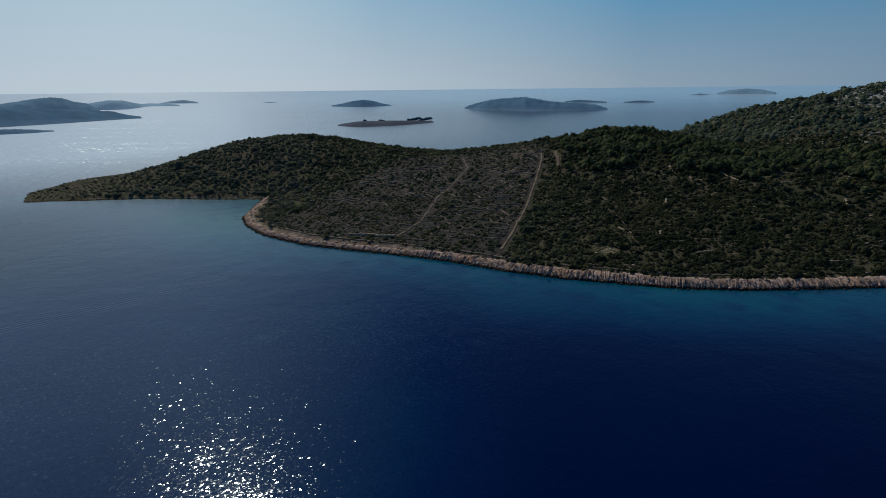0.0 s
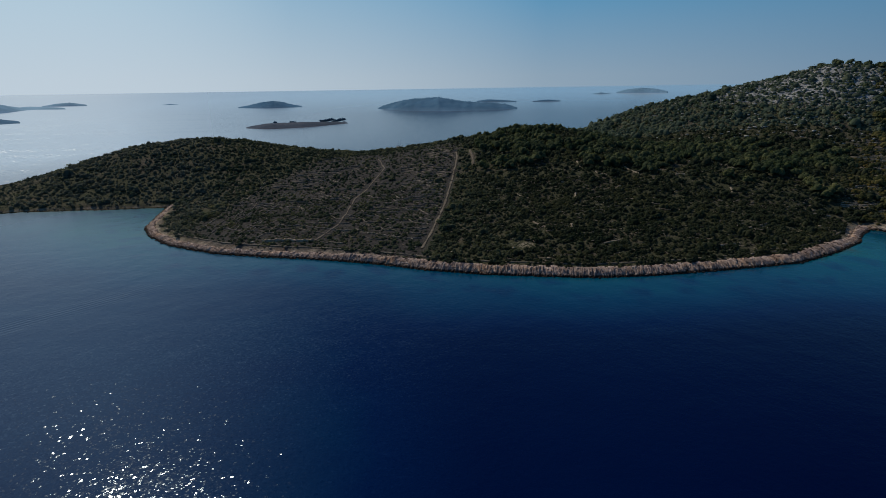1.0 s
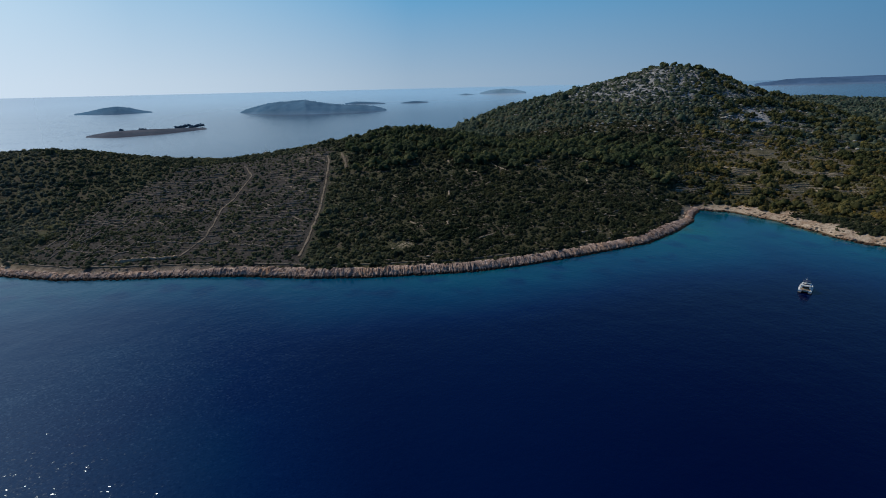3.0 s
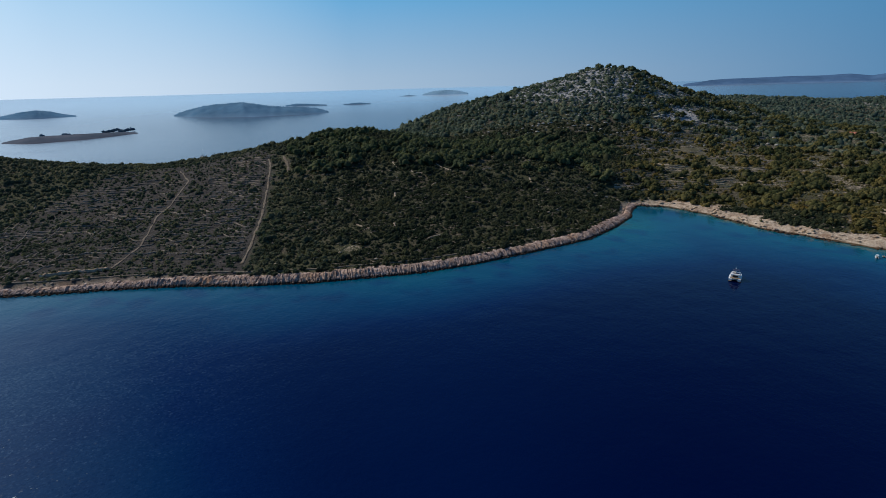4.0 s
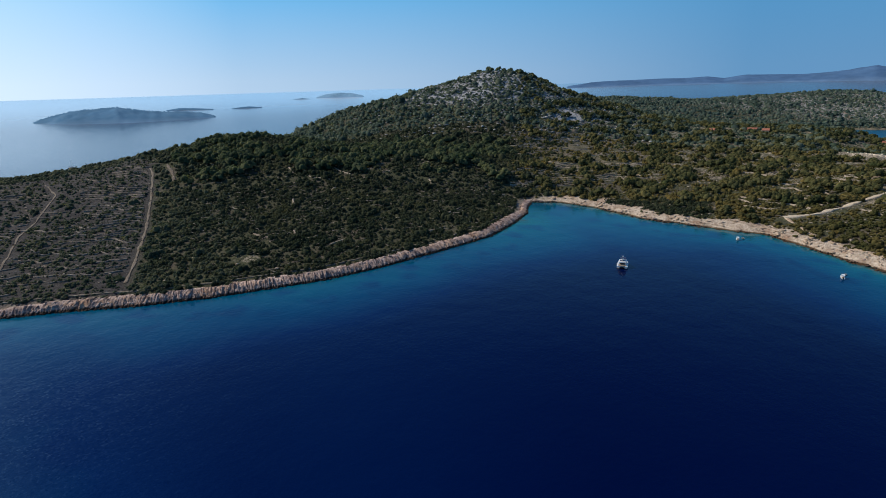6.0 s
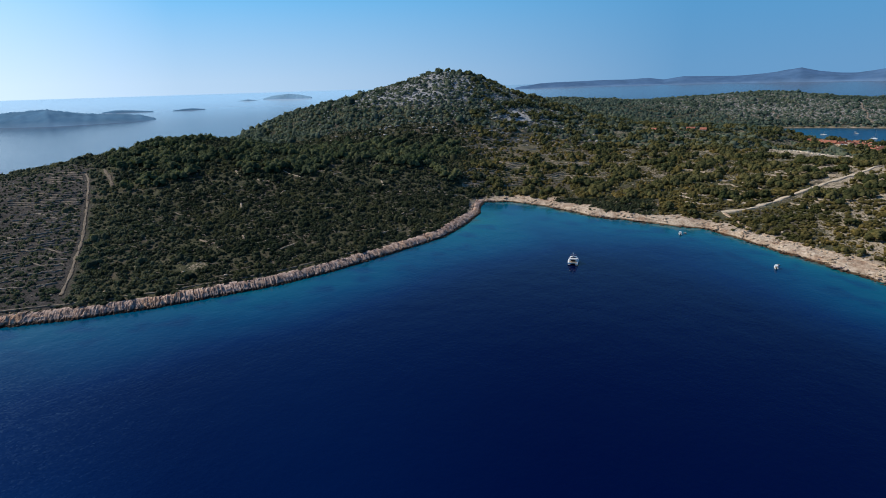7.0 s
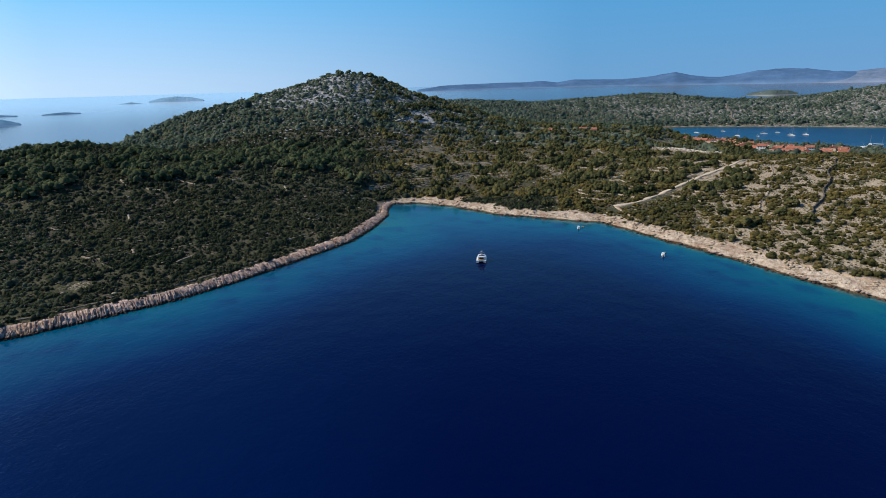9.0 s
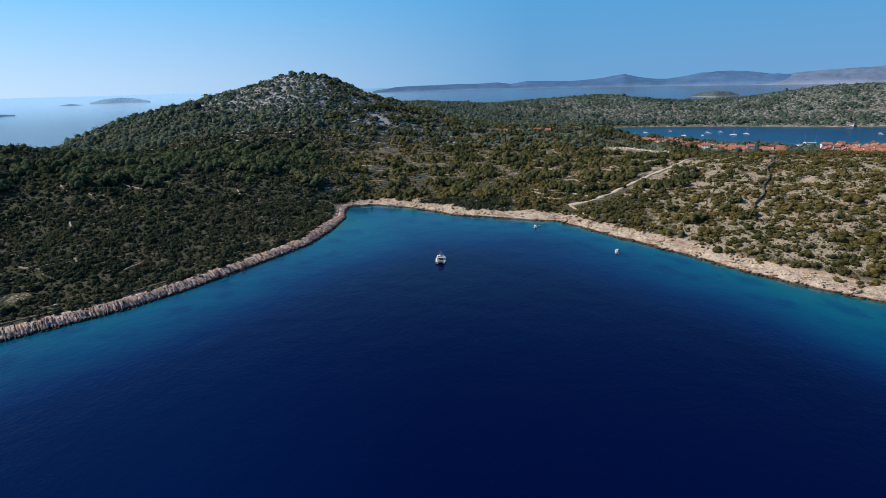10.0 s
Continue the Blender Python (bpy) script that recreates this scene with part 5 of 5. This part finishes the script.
def motor_catamaran(place, bearing):
    c = new("motor_catamaran")
    c.matrix_world = pose(*place, 0, 0, -bearing) @ Matrix.Diagonal((0.88, 0.74, 0.8, 1))
    for s in (-2.35, 2.35):
        part("hull", section_hull(bmesh.new(), 13.4, 2.1, 1.7, 0.0, 0.25, 0.85, x0=s), GELCOAT, c)
        part("waterline_stripe", section_hull(bmesh.new(), 13.3, 2.14, 0.22, 0.02, 0.0, 0.85, x0=s), ANTIFOUL, c, "dark stripe along the waterline")
        part("stern_step", box(bmesh.new(), s - 0.8, s + 0.8, -7.5, -6.6, 0.3, 0.5, bevel=0.04), TEAK, c)
    part("bridge_deck", box(bmesh.new(), -2.9, 2.9, -6.3, 4.6, 1.0, 1.95, 0.1, 0.08), GELCOAT, c)
    part("cockpit_floor", box(bmesh.new(), -2.4, 2.4, -6.2, -3.2, 1.96, 2.02), TEAK, c)
    part("trampoline", box(bmesh.new(), -2.0, 2.0, 4.6, 6.2, 1.55, 1.6), CANVAS, c)
    cabin = part("cabin", box(bmesh.new(), -2.6, 2.6, -3.4, 3.1, 1.95, 3.7, 0.35, 0.1), GELCOAT, c)
    for s in (-1, 1):
        bm = box(bmesh.new(), -0.05, 0.05, -2.6, 2.3, 2.55, 3.3, 0.0)
        bmesh.ops.translate(bm, verts=bm.verts, vec=(s * 2.42, 0, 0))
        part("side_window", bm, TINTED, cabin)
    part("windscreen", box(bmesh.new(), -1.9, 1.9, 2.8, 2.95, 2.5, 3.3), TINTED, cabin)
    part("saloon_door", box(bmesh.new(), -1.5, 1.5, -3.36, -3.18, 2.0, 3.4), TINTED, cabin)
    part("flybridge", box(bmesh.new(), -2.45, 2.45, -4.6, 1.9, 3.68, 4.35, 0.12, 0.08), GELCOAT, c)
    part("helm_console", box(bmesh.new(), -1.0, 0.4, 0.6, 1.3, 4.35, 5.1, 0.08), GELCOAT, c)
    part("bench", box(bmesh.new(), -1.7, 1.7, -2.9, -2.0, 4.35, 4.85, 0.05), CANVAS, c)
    part("bimini_top", box(bmesh.new(), -1.9, 1.9, -2.4, 1.2, 6.15, 6.3, 0.1, 0.05), CANVAS, c)
    for x in (-1.75, 1.75):
        for y in (-2.2, 1.0):
            part("bimini_post", rod(bmesh.new(), (x, y, 4.3), (x * 0.97, y, 6.2), 0.04), ALLOY, c)
    part("signal_mast", rod(bmesh.new(), (0, -2.6, 4.3), (0, -2.8, 9.2), 0.1, 0.06), ALLOY, c)
    part("radar_dome", rod(bmesh.new(), (0, -2.4, 7.6), (0, -2.4, 7.95), 0.38, 0.3, 12), GELCOAT, c)
    part("spreader", rod(bmesh.new(), (-0.9, -2.75, 8.3), (0.9, -2.75, 8.3), 0.06), ALLOY, c)
    for s in (-1, 1):
        bm = rod(bmesh.new(), (s * 2.95, 4.4, 2.85), (s * 3.0, -5.8, 2.75), 0.035)
        for y in (-5.6, -3.6, -1.6, 0.4, 2.4, 4.2):
            rod(bm, (s * 2.95, y, 1.8), (s * 2.97, y, 2.8), 0.025, n=6)
        part("side_rail", bm, ALLOY, c)
    part("tender", section_hull(bmesh.new(), 2.8, 1.3, 0.45, 2.0, 0.1, 0.9, 8).copy(), RUBBER, c, "grey tender slung across the stern").matrix_local = pose(0, -6.6, -0.4, 0, 0, 90)
    return tagged(c, "white motor catamaran at anchor in the deep blue cove", "motor yacht")


def sailing_boat(place, bearing, length, label, mast=True, group="", cover_mat=CANVAS):
    c = new("sailing_boat" if mast else "motor_boat")
    c.matrix_world = pose(*place, 0, 0, -bearing)
    beam = length * 0.31
    part("hull", section_hull(bmesh.new(), length, beam, length * 0.1, 0.0, 0.3, 0.75), GELCOAT, c)
    part("waterline_stripe", section_hull(bmesh.new(), length * 0.99, beam * 1.02, length * 0.015, 0.0, 0.0, 0.75), ANTIFOUL, c)
    z = length * 0.1
    cabin = part("cabin", box(bmesh.new(), -beam * 0.28, beam * 0.28, -length * 0.12, length * 0.22, z, z + length * 0.06, 0.12, 0.05), GELCOAT, c)
    for s in (-1, 1):
        bm = box(bmesh.new(), -0.03, 0.03, -length * 0.07, length * 0.15, z + length * 0.02, z + length * 0.045)
        bmesh.ops.translate(bm, verts=bm.verts, vec=(s * beam * 0.265, 0, 0))
        part("cabin_window", bm, TINTED, cabin)
    part("cockpit", box(bmesh.new(), -beam * 0.26, beam * 0.26, -length * 0.42, -length * 0.15, z + 0.02, z + 0.1), TEAK, c)
    if mast:
        part("mast", rod(bmesh.new(), (0, length * 0.08, z), (0, length * 0.08, z + length * 1.15), length * 0.012, length * 0.008), ALLOY, c)
        part("boom", rod(bmesh.new(), (0, length * 0.07, z + length * 0.16), (0, -length * 0.34, z + length * 0.15), 0.09), ALLOY, c)
        part("sail_cover", rod(bmesh.new(), (0, length * 0.06, z + length * 0.185), (0, -length * 0.33, z + length * 0.17), 0.22, 0.14), cover_mat, c, "navy canvas cover over the furled sail")
        bm = bmesh.new()
        for a in ((0, length * 0.48, z + 0.3), (0, -length * 0.48, z + 0.2), (beam * 0.47, 0, z), (-beam * 0.47, 0, z)):
            rod(bm, a, (0, length * 0.08, z + length * 1.13), 0.025, n=5)
        part("rigging", bm, ALLOY, c)
    else:
        part("windscreen", box(bmesh.new(), -beam * 0.25, beam * 0.25, -length * 0.08, length * 0.02, z + length * 0.06, z + length * 0.13, 0.1), TINTED, c)
        part("awning", box(bmesh.new(), -beam * 0.36, beam * 0.36, -length * 0.4, 0, z + length * 0.2, z + length * 0.215), GELCOAT, c)
        for x in (-1, 1):
            for y in (-0.38, -0.03):
                part("awning_post", rod(bmesh.new(), (x * beam * 0.33, y * length, z), (x * beam * 0.33, y * length, z + length * 0.2), 0.03), ALLOY, c)
        part("outboard_motor", box(bmesh.new(), -0.25, 0.25, -length * 0.56, -length * 0.49, 0.1, 1.3, 0.05), TINTED, c)
    return tagged(c, label, "boat", group)


motor_catamaran((259, 161.5, 0), 61)
sailing_boat((357, 141, 0), 62, 6.2, "small white motor boat with an awning near the beach", False)
dinghy((361.5, 139.5, 0), 60, "grey inflatable dinghy beside a small motor boat")
sailing_boat((322, 74, 0), 70, 6.4, "small white motor boat at anchor off the beach", False)
dinghy((327, 74.5, 0), 95, "grey inflatable dinghy trailing behind a motor boat")
sailing_boat((75, 985, 0), 80, 11, "lone sailing boat on the open sea, sails down")
for k, (x, y, size) in enumerate([(1101, 233, 10), (1143, 222, 11), (1192, 184, 9), (1099, 145, 13), (1107, 114, 8), (1162, 111, 12), (1192, 92, 9), (1136, 66, 14), (1159, 46, 13), (1208, -157, 9)]):
    sailing_boat((x, y, 0), 200 + 9 * (k % 5), size, "white sailing boat moored in the harbour" if k not in (2, 4, 6, 9) else "small white motor boat moored in the harbour", k not in (2, 4, 6, 9), "moored boats")


def ferry(place, bearing):
    c = new("passenger_ship")
    c.matrix_world = pose(*place, 0, 0, -bearing)
    part("hull", section_hull(bmesh.new(), 30, 6.5, 2.4, 0.0, 0.4, 0.85), GELCOAT, c)
    part("lower_cabin", box(bmesh.new(), -2.6, 2.6, -11, 7, 2.4, 5.0, 0.1, 0.08), GELCOAT, c)
    part("upper_deck", box(bmesh.new(), -2.9, 2.9, -12, 6, 5.0, 5.25), TEAK, c)
    part("wheelhouse", box(bmesh.new(), -1.8, 1.8, 1.5, 5.5, 5.25, 7.6, 0.2, 0.06), GELCOAT, c)
    part("window_band", box(bmesh.new(), -2.64, 2.64, -10, 6, 3.4, 4.3), TINTED, c)
    part("awning", box(bmesh.new(), -2.6, 2.6, -11, 0.5, 7.4, 7.55), GELCOAT, c)
    for y in (-9, 4.5):
        part("mast", rod(bmesh.new(), (0, y, 5), (0, y - 0.5, 20), 0.22, 0.1), ALLOY, c)
    part("boom", rod(bmesh.new(), (0, 9, 3), (0, 14.5, 10), 0.18, 0.1), ALLOY, c)
    return tagged(c, "white two-masted passenger ship moored at the quay", "ship")


ferry((959, -42, 0), 15)


# ---- houses ----
def house(place, turn, w, d, h, wall_mat, label, group="", floors=2):
    """A stone house with a gable roof of tiles, chimney, door, shuttered windows."""
    c = new("house")
    c.matrix_world = pose(*place, 0, 0, turn)
    part("wall", box(bmesh.new(), -w / 2, w / 2, -d / 2, d / 2, -2.5, h), wall_mat, c)
    bm = bmesh.new()
    o, rise = 0.5, d * 0.34
    ends = []
    for x in (-w / 2 - o, w / 2 + o):
        ends.append([bm.verts.new(p) for p in ((x, -d / 2 - o, h - 0.1), (x, 0, h + rise), (x, d / 2 + o, h - 0.1), (x, d / 2 + o, h + 0.12), (x, 0, h + rise + 0.25), (x, -d / 2 - o, h + 0.12))])
    a, b = ends
    for k in range(6):
        bm.faces.new((a[k], a[(k + 1) % 6], b[(k + 1) % 6], b[k]))
    bm.faces.new((a[0], a[5], a[4], a[1]))
    bm.faces.new((a[1], a[4], a[3], a[2]))
    bm.faces.new((b[0], b[1], b[4], b[5]))
    bm.faces.new((b[1], b[2], b[3], b[4]))
    for x in (-w / 2 + 0.02, w / 2 - 0.02):
        bm.faces.new([bm.verts.new(p) for p in ((x, -d / 2, h - 0.05), (x, d / 2, h - 0.05), (x, 0, h + rise))])
    bmesh.ops.recalc_face_normals(bm, faces=bm.faces)
    roof = part("roof", bm, TILE, c, "terracotta tile roof")
    part("chimney", box(bmesh.new(), w * 0.2, w * 0.2 + 0.7, -0.9, -0.3, h, h + rise + 1.0), wall_mat, roof)
    for side in (-1, 1):
        y0, y1 = sorted((side * d / 2, side * (d / 2 + 0.06)))
        for f in range(floors):
            for k in (-1, 0, 1):
                if f == 0 and k == 0:
                    part("door", box(bmesh.new(), -0.55, 0.55, y0, y1, 0, 2.1), SHUTTER, c)
                else:
                    x = k * w * 0.3
                    part("window", box(bmesh.new(), x - 0.55, x + 0.55, y0, y1, f * 2.8 + 1.0, f * 2.8 + 2.3), SHUTTER if (f + k) % 2 else TINTED, c)
    for side in (-1, 1):
        x0, x1 = sorted((side * w / 2, side * (w / 2 + 0.06)))
        part("window", box(bmesh.new(), x0, x1, -0.5, 0.5, h - 1.9, h - 0.7), TINTED, c)
    return tagged(c, label, "house", group)


g = np.random.RandomState(91)
placed = []
quay = [(1100, 195), (1060, 140), (1000, 62), (975, 5), (972, -50), (985, -100), (998, -150), (1008, -210)]
along = np.cumsum([0] + [math.dist(p, q) for p, q in zip(quay, quay[1:])])
for tries in range(9000):
    if len(placed) > 120:
        break
    s = g.uniform(0, along[-1])
    x = float(np.interp(s, along, [q[0] for q in quay])) - g.uniform(15, 175)
    y = float(np.interp(s, along, [q[1] for q in quay])) + g.uniform(-6, 6)
    w, d = g.uniform(7, 12.5), g.uniform(6.5, 9)
    z = float(land_height(np.array([x]), np.array([y]))[0])
    roofline = np.interp(math.degrees(math.atan2(x, y)), [78.8, 81, 83.6, 86.9, 89.1, 93, 97], [5.29, 5.49, 5.72, 5.91, 6.0, 5.68, 5.44])
    floors = 2 if g.rand() < 0.4 else 1
    steep = math.degrees(math.atan2(100 - z - 2.7 * floors - 0.45 - d * 0.34, math.hypot(x, y)))
    if z < 1.5 or steep < roofline - (0.06 if g.rand() < 0.6 else 0.22) or 90.8 < math.degrees(math.atan2(x, y)) < 93.8 or any(math.dist((x, y), q) < 8.8 for q in placed):
        continue
    placed.append((x, y))
    pale = g.rand() < 0.22
    house((x, y, z), g.choice([80, 95, 10, 100, 170]) + g.uniform(-8, 8), w, d, 2.7 * floors + 0.2, WHITEWASH if pale else PLASTER,
          ("whitewashed" if pale else "cream plastered") + " village house with a terracotta roof", "village houses", floors)
for x, y, w, turn in ((862, 340, 13, 110), (868, 324, 8.5, 110), (813, 376, 7, 100)):
    house((x, y, float(land_height(np.array([x]), np.array([y]))[0])), turn, w, 8, 3.6 if w > 8 else 2.6, PLASTER if w > 8 else WHITEWASH,
          "lone farmhouse with a terracotta roof among the scrub" if w > 8 else "small whitewashed hut among the scrub", "", 1)
house((1372, -127, float(land_height(np.array([1372.0]), np.array([-127.0]))[0])), 85, 11, 6, 2.6, WHITEWASH, "white house on the shore across the harbour", "", 1)
house((1350, 130, float(land_height(np.array([1350.0]), np.array([130.0]))[0])), 85, 5, 4, 2.3, WHITEWASH, "small white boathouse across the harbour", "", 1)

for k, bearing in enumerate((85.6, 86.1, 86.9, 87.2, 87.9, 88.3, 88.7)):
    x, y, z, reach = far_place(bearing, 0.5)
    house((x * 1.01, y * 1.01, float(sea_level(np.array(reach * 1.01))) + 3 + 3 * (k % 3)), 40 * k, 15, 10, 6, WHITEWASH, "tiny white house on the far coast", "far coast houses", 1)


# ---- single trees ----
def tree(x, y, high, wide, seed, label):
    g = np.random.RandomState(seed)
    c = new("pine_tree")
    c.matrix_world = pose(x, y, float(land_height(np.array([x]), np.array([y]))[0]) - 0.2)
    bm = rod(bmesh.new(), (0, 0, 0), (0.2, 0.1, high * 0.6), 0.28, 0.15)
    for k in range(5):
        a = k * 1.3 + seed
        rod(bm, (0.1, 0.05, high * (0.3 + 0.06 * k)), (math.cos(a) * wide * 0.6, math.sin(a) * wide * 0.6, high * (0.5 + 0.07 * k)), 0.12, 0.05, 6)
    part("trunk", bm, TEAK, c)
    v, f = template(1)
    pts, faces = [], []
    for k in range(34):
        a, u = g.uniform(0, 6.28), g.uniform(0.1, 1)
        q = np.array([math.cos(a) * wide * math.sqrt(u) * 0.8, math.sin(a) * wide * math.sqrt(u) * 0.8, high * (0.34 + 0.6 * (1 - u) + g.uniform(-0.12, 0.12))])
        faces.append(f + 12 * k)
        pts.append(v * (1 + g.uniform(-0.35, 0.35, (12, 1))) * g.uniform(0.22, 0.4) * wide * np.array([1, 1, 0.75]) + q)
    tufts = np.repeat(np.concatenate(pts)[g.randint(0, 400, 260)], 3, 0) + g.uniform(-0.6, 0.6, (780, 3))
    me = mesh_from("crown", np.r_[np.concatenate(pts), tufts], np.r_[np.concatenate(faces), 12 * 34 + np.arange(780).reshape(-1, 3)], PINE)
    part("crown", me, PINE, c)
    return tagged(c, label, "tree", "pines")


for k, (x, y, high, wide) in enumerate([(386, 41, 6.5, 5.5), (393, 36, 6, 5), (434, 19, 6, 5), (415, 23, 5.5, 4.5), (462, 121, 6, 4), (487, 139, 6, 4.5), (533, 180, 7, 5), (502, 198, 6, 5),
                                        (606, 84, 6, 5), (762, 99, 9, 4), (770, 92, 10, 4), (757, 104, 8, 4), (410, 57, 5, 4), (406, 7, 5, 4), (398, 150, 5, 4), (403, 170, 6, 4.5),
                                        (396, 185, 5, 4), (402, 205, 5.5, 4.5), (412, 158, 5, 4), (870, 128, 9, 4.5), (878, 138, 9, 4.5), (925, 20, 9, 2), (795, 103, 10, 4), (803, 96, 11, 4.5), (790, 112, 9, 4), (812, 92, 10, 4.5), (806, 110, 9, 4)]):
    tree(x, y, high, wide, 100 + k, "bushy green pine standing in the scrub")


# ---- rocky shore: fluted limestone slabs dipping into the water ----
def slab_mesh(seed):
    """A stretch of fluted rock: narrow uneven ribs that run down into the water, with a deep crack here and there."""
    g = np.random.RandomState(seed)
    rise = [(-1.8, -1.8), (-1.0, -0.4), (-0.2, 0.5), (0.7, 1.25), (1.7, 1.9), (2.8, 2.5), (3.9, 2.95), (4.9, 3.25), (6.0, 3.5), (7.6, 2.9)]
    n = 11
    gaps = g.uniform(0.4, 1.0, n - 1) ** 1.5
    cols = np.r_[0, np.cumsum(gaps)] / gaps.sum() * 3.6 - 1.8
    strong = g.uniform(0.35, 1.9)
    ribs = np.where(np.arange(n) % 2, 0.34, -0.34) * g.uniform(0.2, 1.5, n) * strong + 0.3 * np.sin(np.arange(n) * g.uniform(0.3, 0.9) + seed)
    ribs[g.randint(2, n - 2)] -= g.uniform(0.2, 0.9)
    lean, bed = g.uniform(-0.15, 0.32), g.uniform(-0.3, 0.3, len(rise))
    ledge, drop = g.randint(3, 8), g.uniform(-0.1, 0.5)
    v = []
    for i, (y, z) in enumerate(rise):
        ribs = ribs * (0.8 if i < ledge else 0.5) + g.uniform(-0.5, 0.5, n) * min(1.0, 0.4 + strong)
        for cx, lift in zip(cols, ribs):
            v.append((cx + lean * (y - 2) + g.uniform(-.16, .16), y + bed[i] + g.uniform(-.3, .3), z - drop * (i < ledge) * (i > 1) + lift * (0.35 + 0.65 * (0 < i < 7)) + g.uniform(-.1, .1)))
    return mesh_from("slab", v, grid_faces(len(rise), n)[:, ::-1], SHORE_ROCK)


rocky = tagged(new("rocky_shore"), "fluted pale limestone slabs dipping into the sea", "shore", kind="structure")
slabs = [slab_mesh(k) for k in range(20)]
line = np.array(SHORE[4:24], float)
run = np.r_[0, np.cumsum(np.hypot(*np.diff(line, axis=0).T))]
g = np.random.RandomState(17)
for s in np.arange(0, run[-1], run[-1] / 298):
    x, y = np.interp(s, run, line[:, 0]), np.interp(s, run, line[:, 1])
    x2, y2 = np.interp(s + 4, run, line[:, 0]), np.interp(s + 4, run, line[:, 1])
    x1, y1 = np.interp(s - 4, run, line[:, 0]), np.interp(s - 4, run, line[:, 1])
    ob = part("slab", slabs[g.randint(20)], SHORE_ROCK, rocky)
    tip = float(smooth(20, -50, x))  # the point of the headland is lower, with an earth ledge above it
    k = g.uniform(0.98, 1.16) * (1 - 0.34 * tip)
    k *= 1 - 0.4 * float(smooth(285, 325, x))
    away = math.hypot(x2 - x1, y2 - y1)
    x, y = x + (2.2 - 0.6 * tip) * (y2 - y1) / away, y - (2.2 - 0.6 * tip) * (x2 - x1) / away
    ob.matrix_world = pose(x, y, g.uniform(-0.3, 0.15), 0, 0, math.degrees(math.atan2(y2 - y1, x2 - x1)) + g.uniform(-6, 6)) @ Matrix.Diagonal((g.uniform(0.85, 1.15), k * g.uniform(0.95, 1.1), k * g.uniform(0.9, 1.08), 1))
g = np.random.RandomState(19)
full = np.array(SHORE, float)
run = np.r_[0, np.cumsum(np.hypot(*np.diff(full, axis=0).T))]
s = g.uniform(0, run[-1], 3000)
x, y = np.interp(s, run, full[:, 0]) + g.normal(0, 2.6, 3000), np.interp(s, run, full[:, 1]) + g.normal(0, 2.6, 3000)
keep = shore_distance(x, y) > -2.5
size = 0.25 + 0.7 * g.rand(3000) ** 3
blobs("shore_boulders", np.c_[x, y, land_height(x, y) - 0.1, size, size * 1.1][keep], SHORE_ROCK, 0, 20, "broken limestone boulders along the waterline", "rocks", 0.35)
s = g.uniform(run[4], run[23], 5200)
x, y = np.interp(s, run, full[:, 0]) + g.normal(0, 3, 5200), np.interp(s, run, full[:, 1]) + g.normal(0, 3, 5200)
d = shore_distance(x, y)
keep = (d > -3.2) & (d < 4.5)
size = 0.3 + 0.65 * g.rand(5200) ** 2
top = np.clip(0.1 + 0.5 * (d + 2.2), -0.2, 3.0) * (1 - 0.32 * smooth(20, -50, x)) * (1 - 0.4 * smooth(285, 325, x))
blobs("shore_blocks", np.c_[x, y, top, size, size * g.uniform(0.9, 1.6, 5200)][keep], SHORE_ROCK, 0, 22, "upright weathered limestone blocks along the rocky shore", "rocks", 0.4)
# ledges and blocks of the beach: flat tilted slabs above, dark wet rocks at the edge
s = g.uniform(run[23], run[38], 2600)
x, y = np.interp(s, run, full[:, 0]), np.interp(s, run, full[:, 1])
x, y = x + g.normal(0, 1.6, 2600), y + g.normal(0, 1.6, 2600)
d = shore_distance(x, y)
keep = (d > -2.2) & (d < 3.2)
size = 0.35 + 1.0 * g.rand(2600) ** 2.5
blobs("beach_edge_rocks", np.c_[x, y, land_height(x, y) - 0.15, size, size * g.uniform(0.6, 1.1, 2600)][keep], SHORE_ROCK, 0, 24, "dark wet rocks along the edge of the beach", "rocks", 0.35)
s = g.uniform(run[23], run[38], 2200)
x, y = np.interp(s, run, full[:, 0]) + np.abs(g.normal(0, 11, 2200)), np.interp(s, run, full[:, 1]) + g.normal(0, 4, 2200)
d = shore_distance(x, y)
keep = (d > 3) & (d < 20) & (waves2(x, y, 26, 18) + 0.5 * waves2(x, y, 9, 19) > 0.15)
size = 0.5 + 1.5 * g.rand(2200) ** 2
blobs("beach_ledges", np.c_[x, y, land_height(x, y) - 0.15, size, size * g.uniform(0.14, 0.28, 2200)][keep], BEACH_ROCK, 0, 26, "flat broken limestone ledges on the beach", "rocks", 0.4)
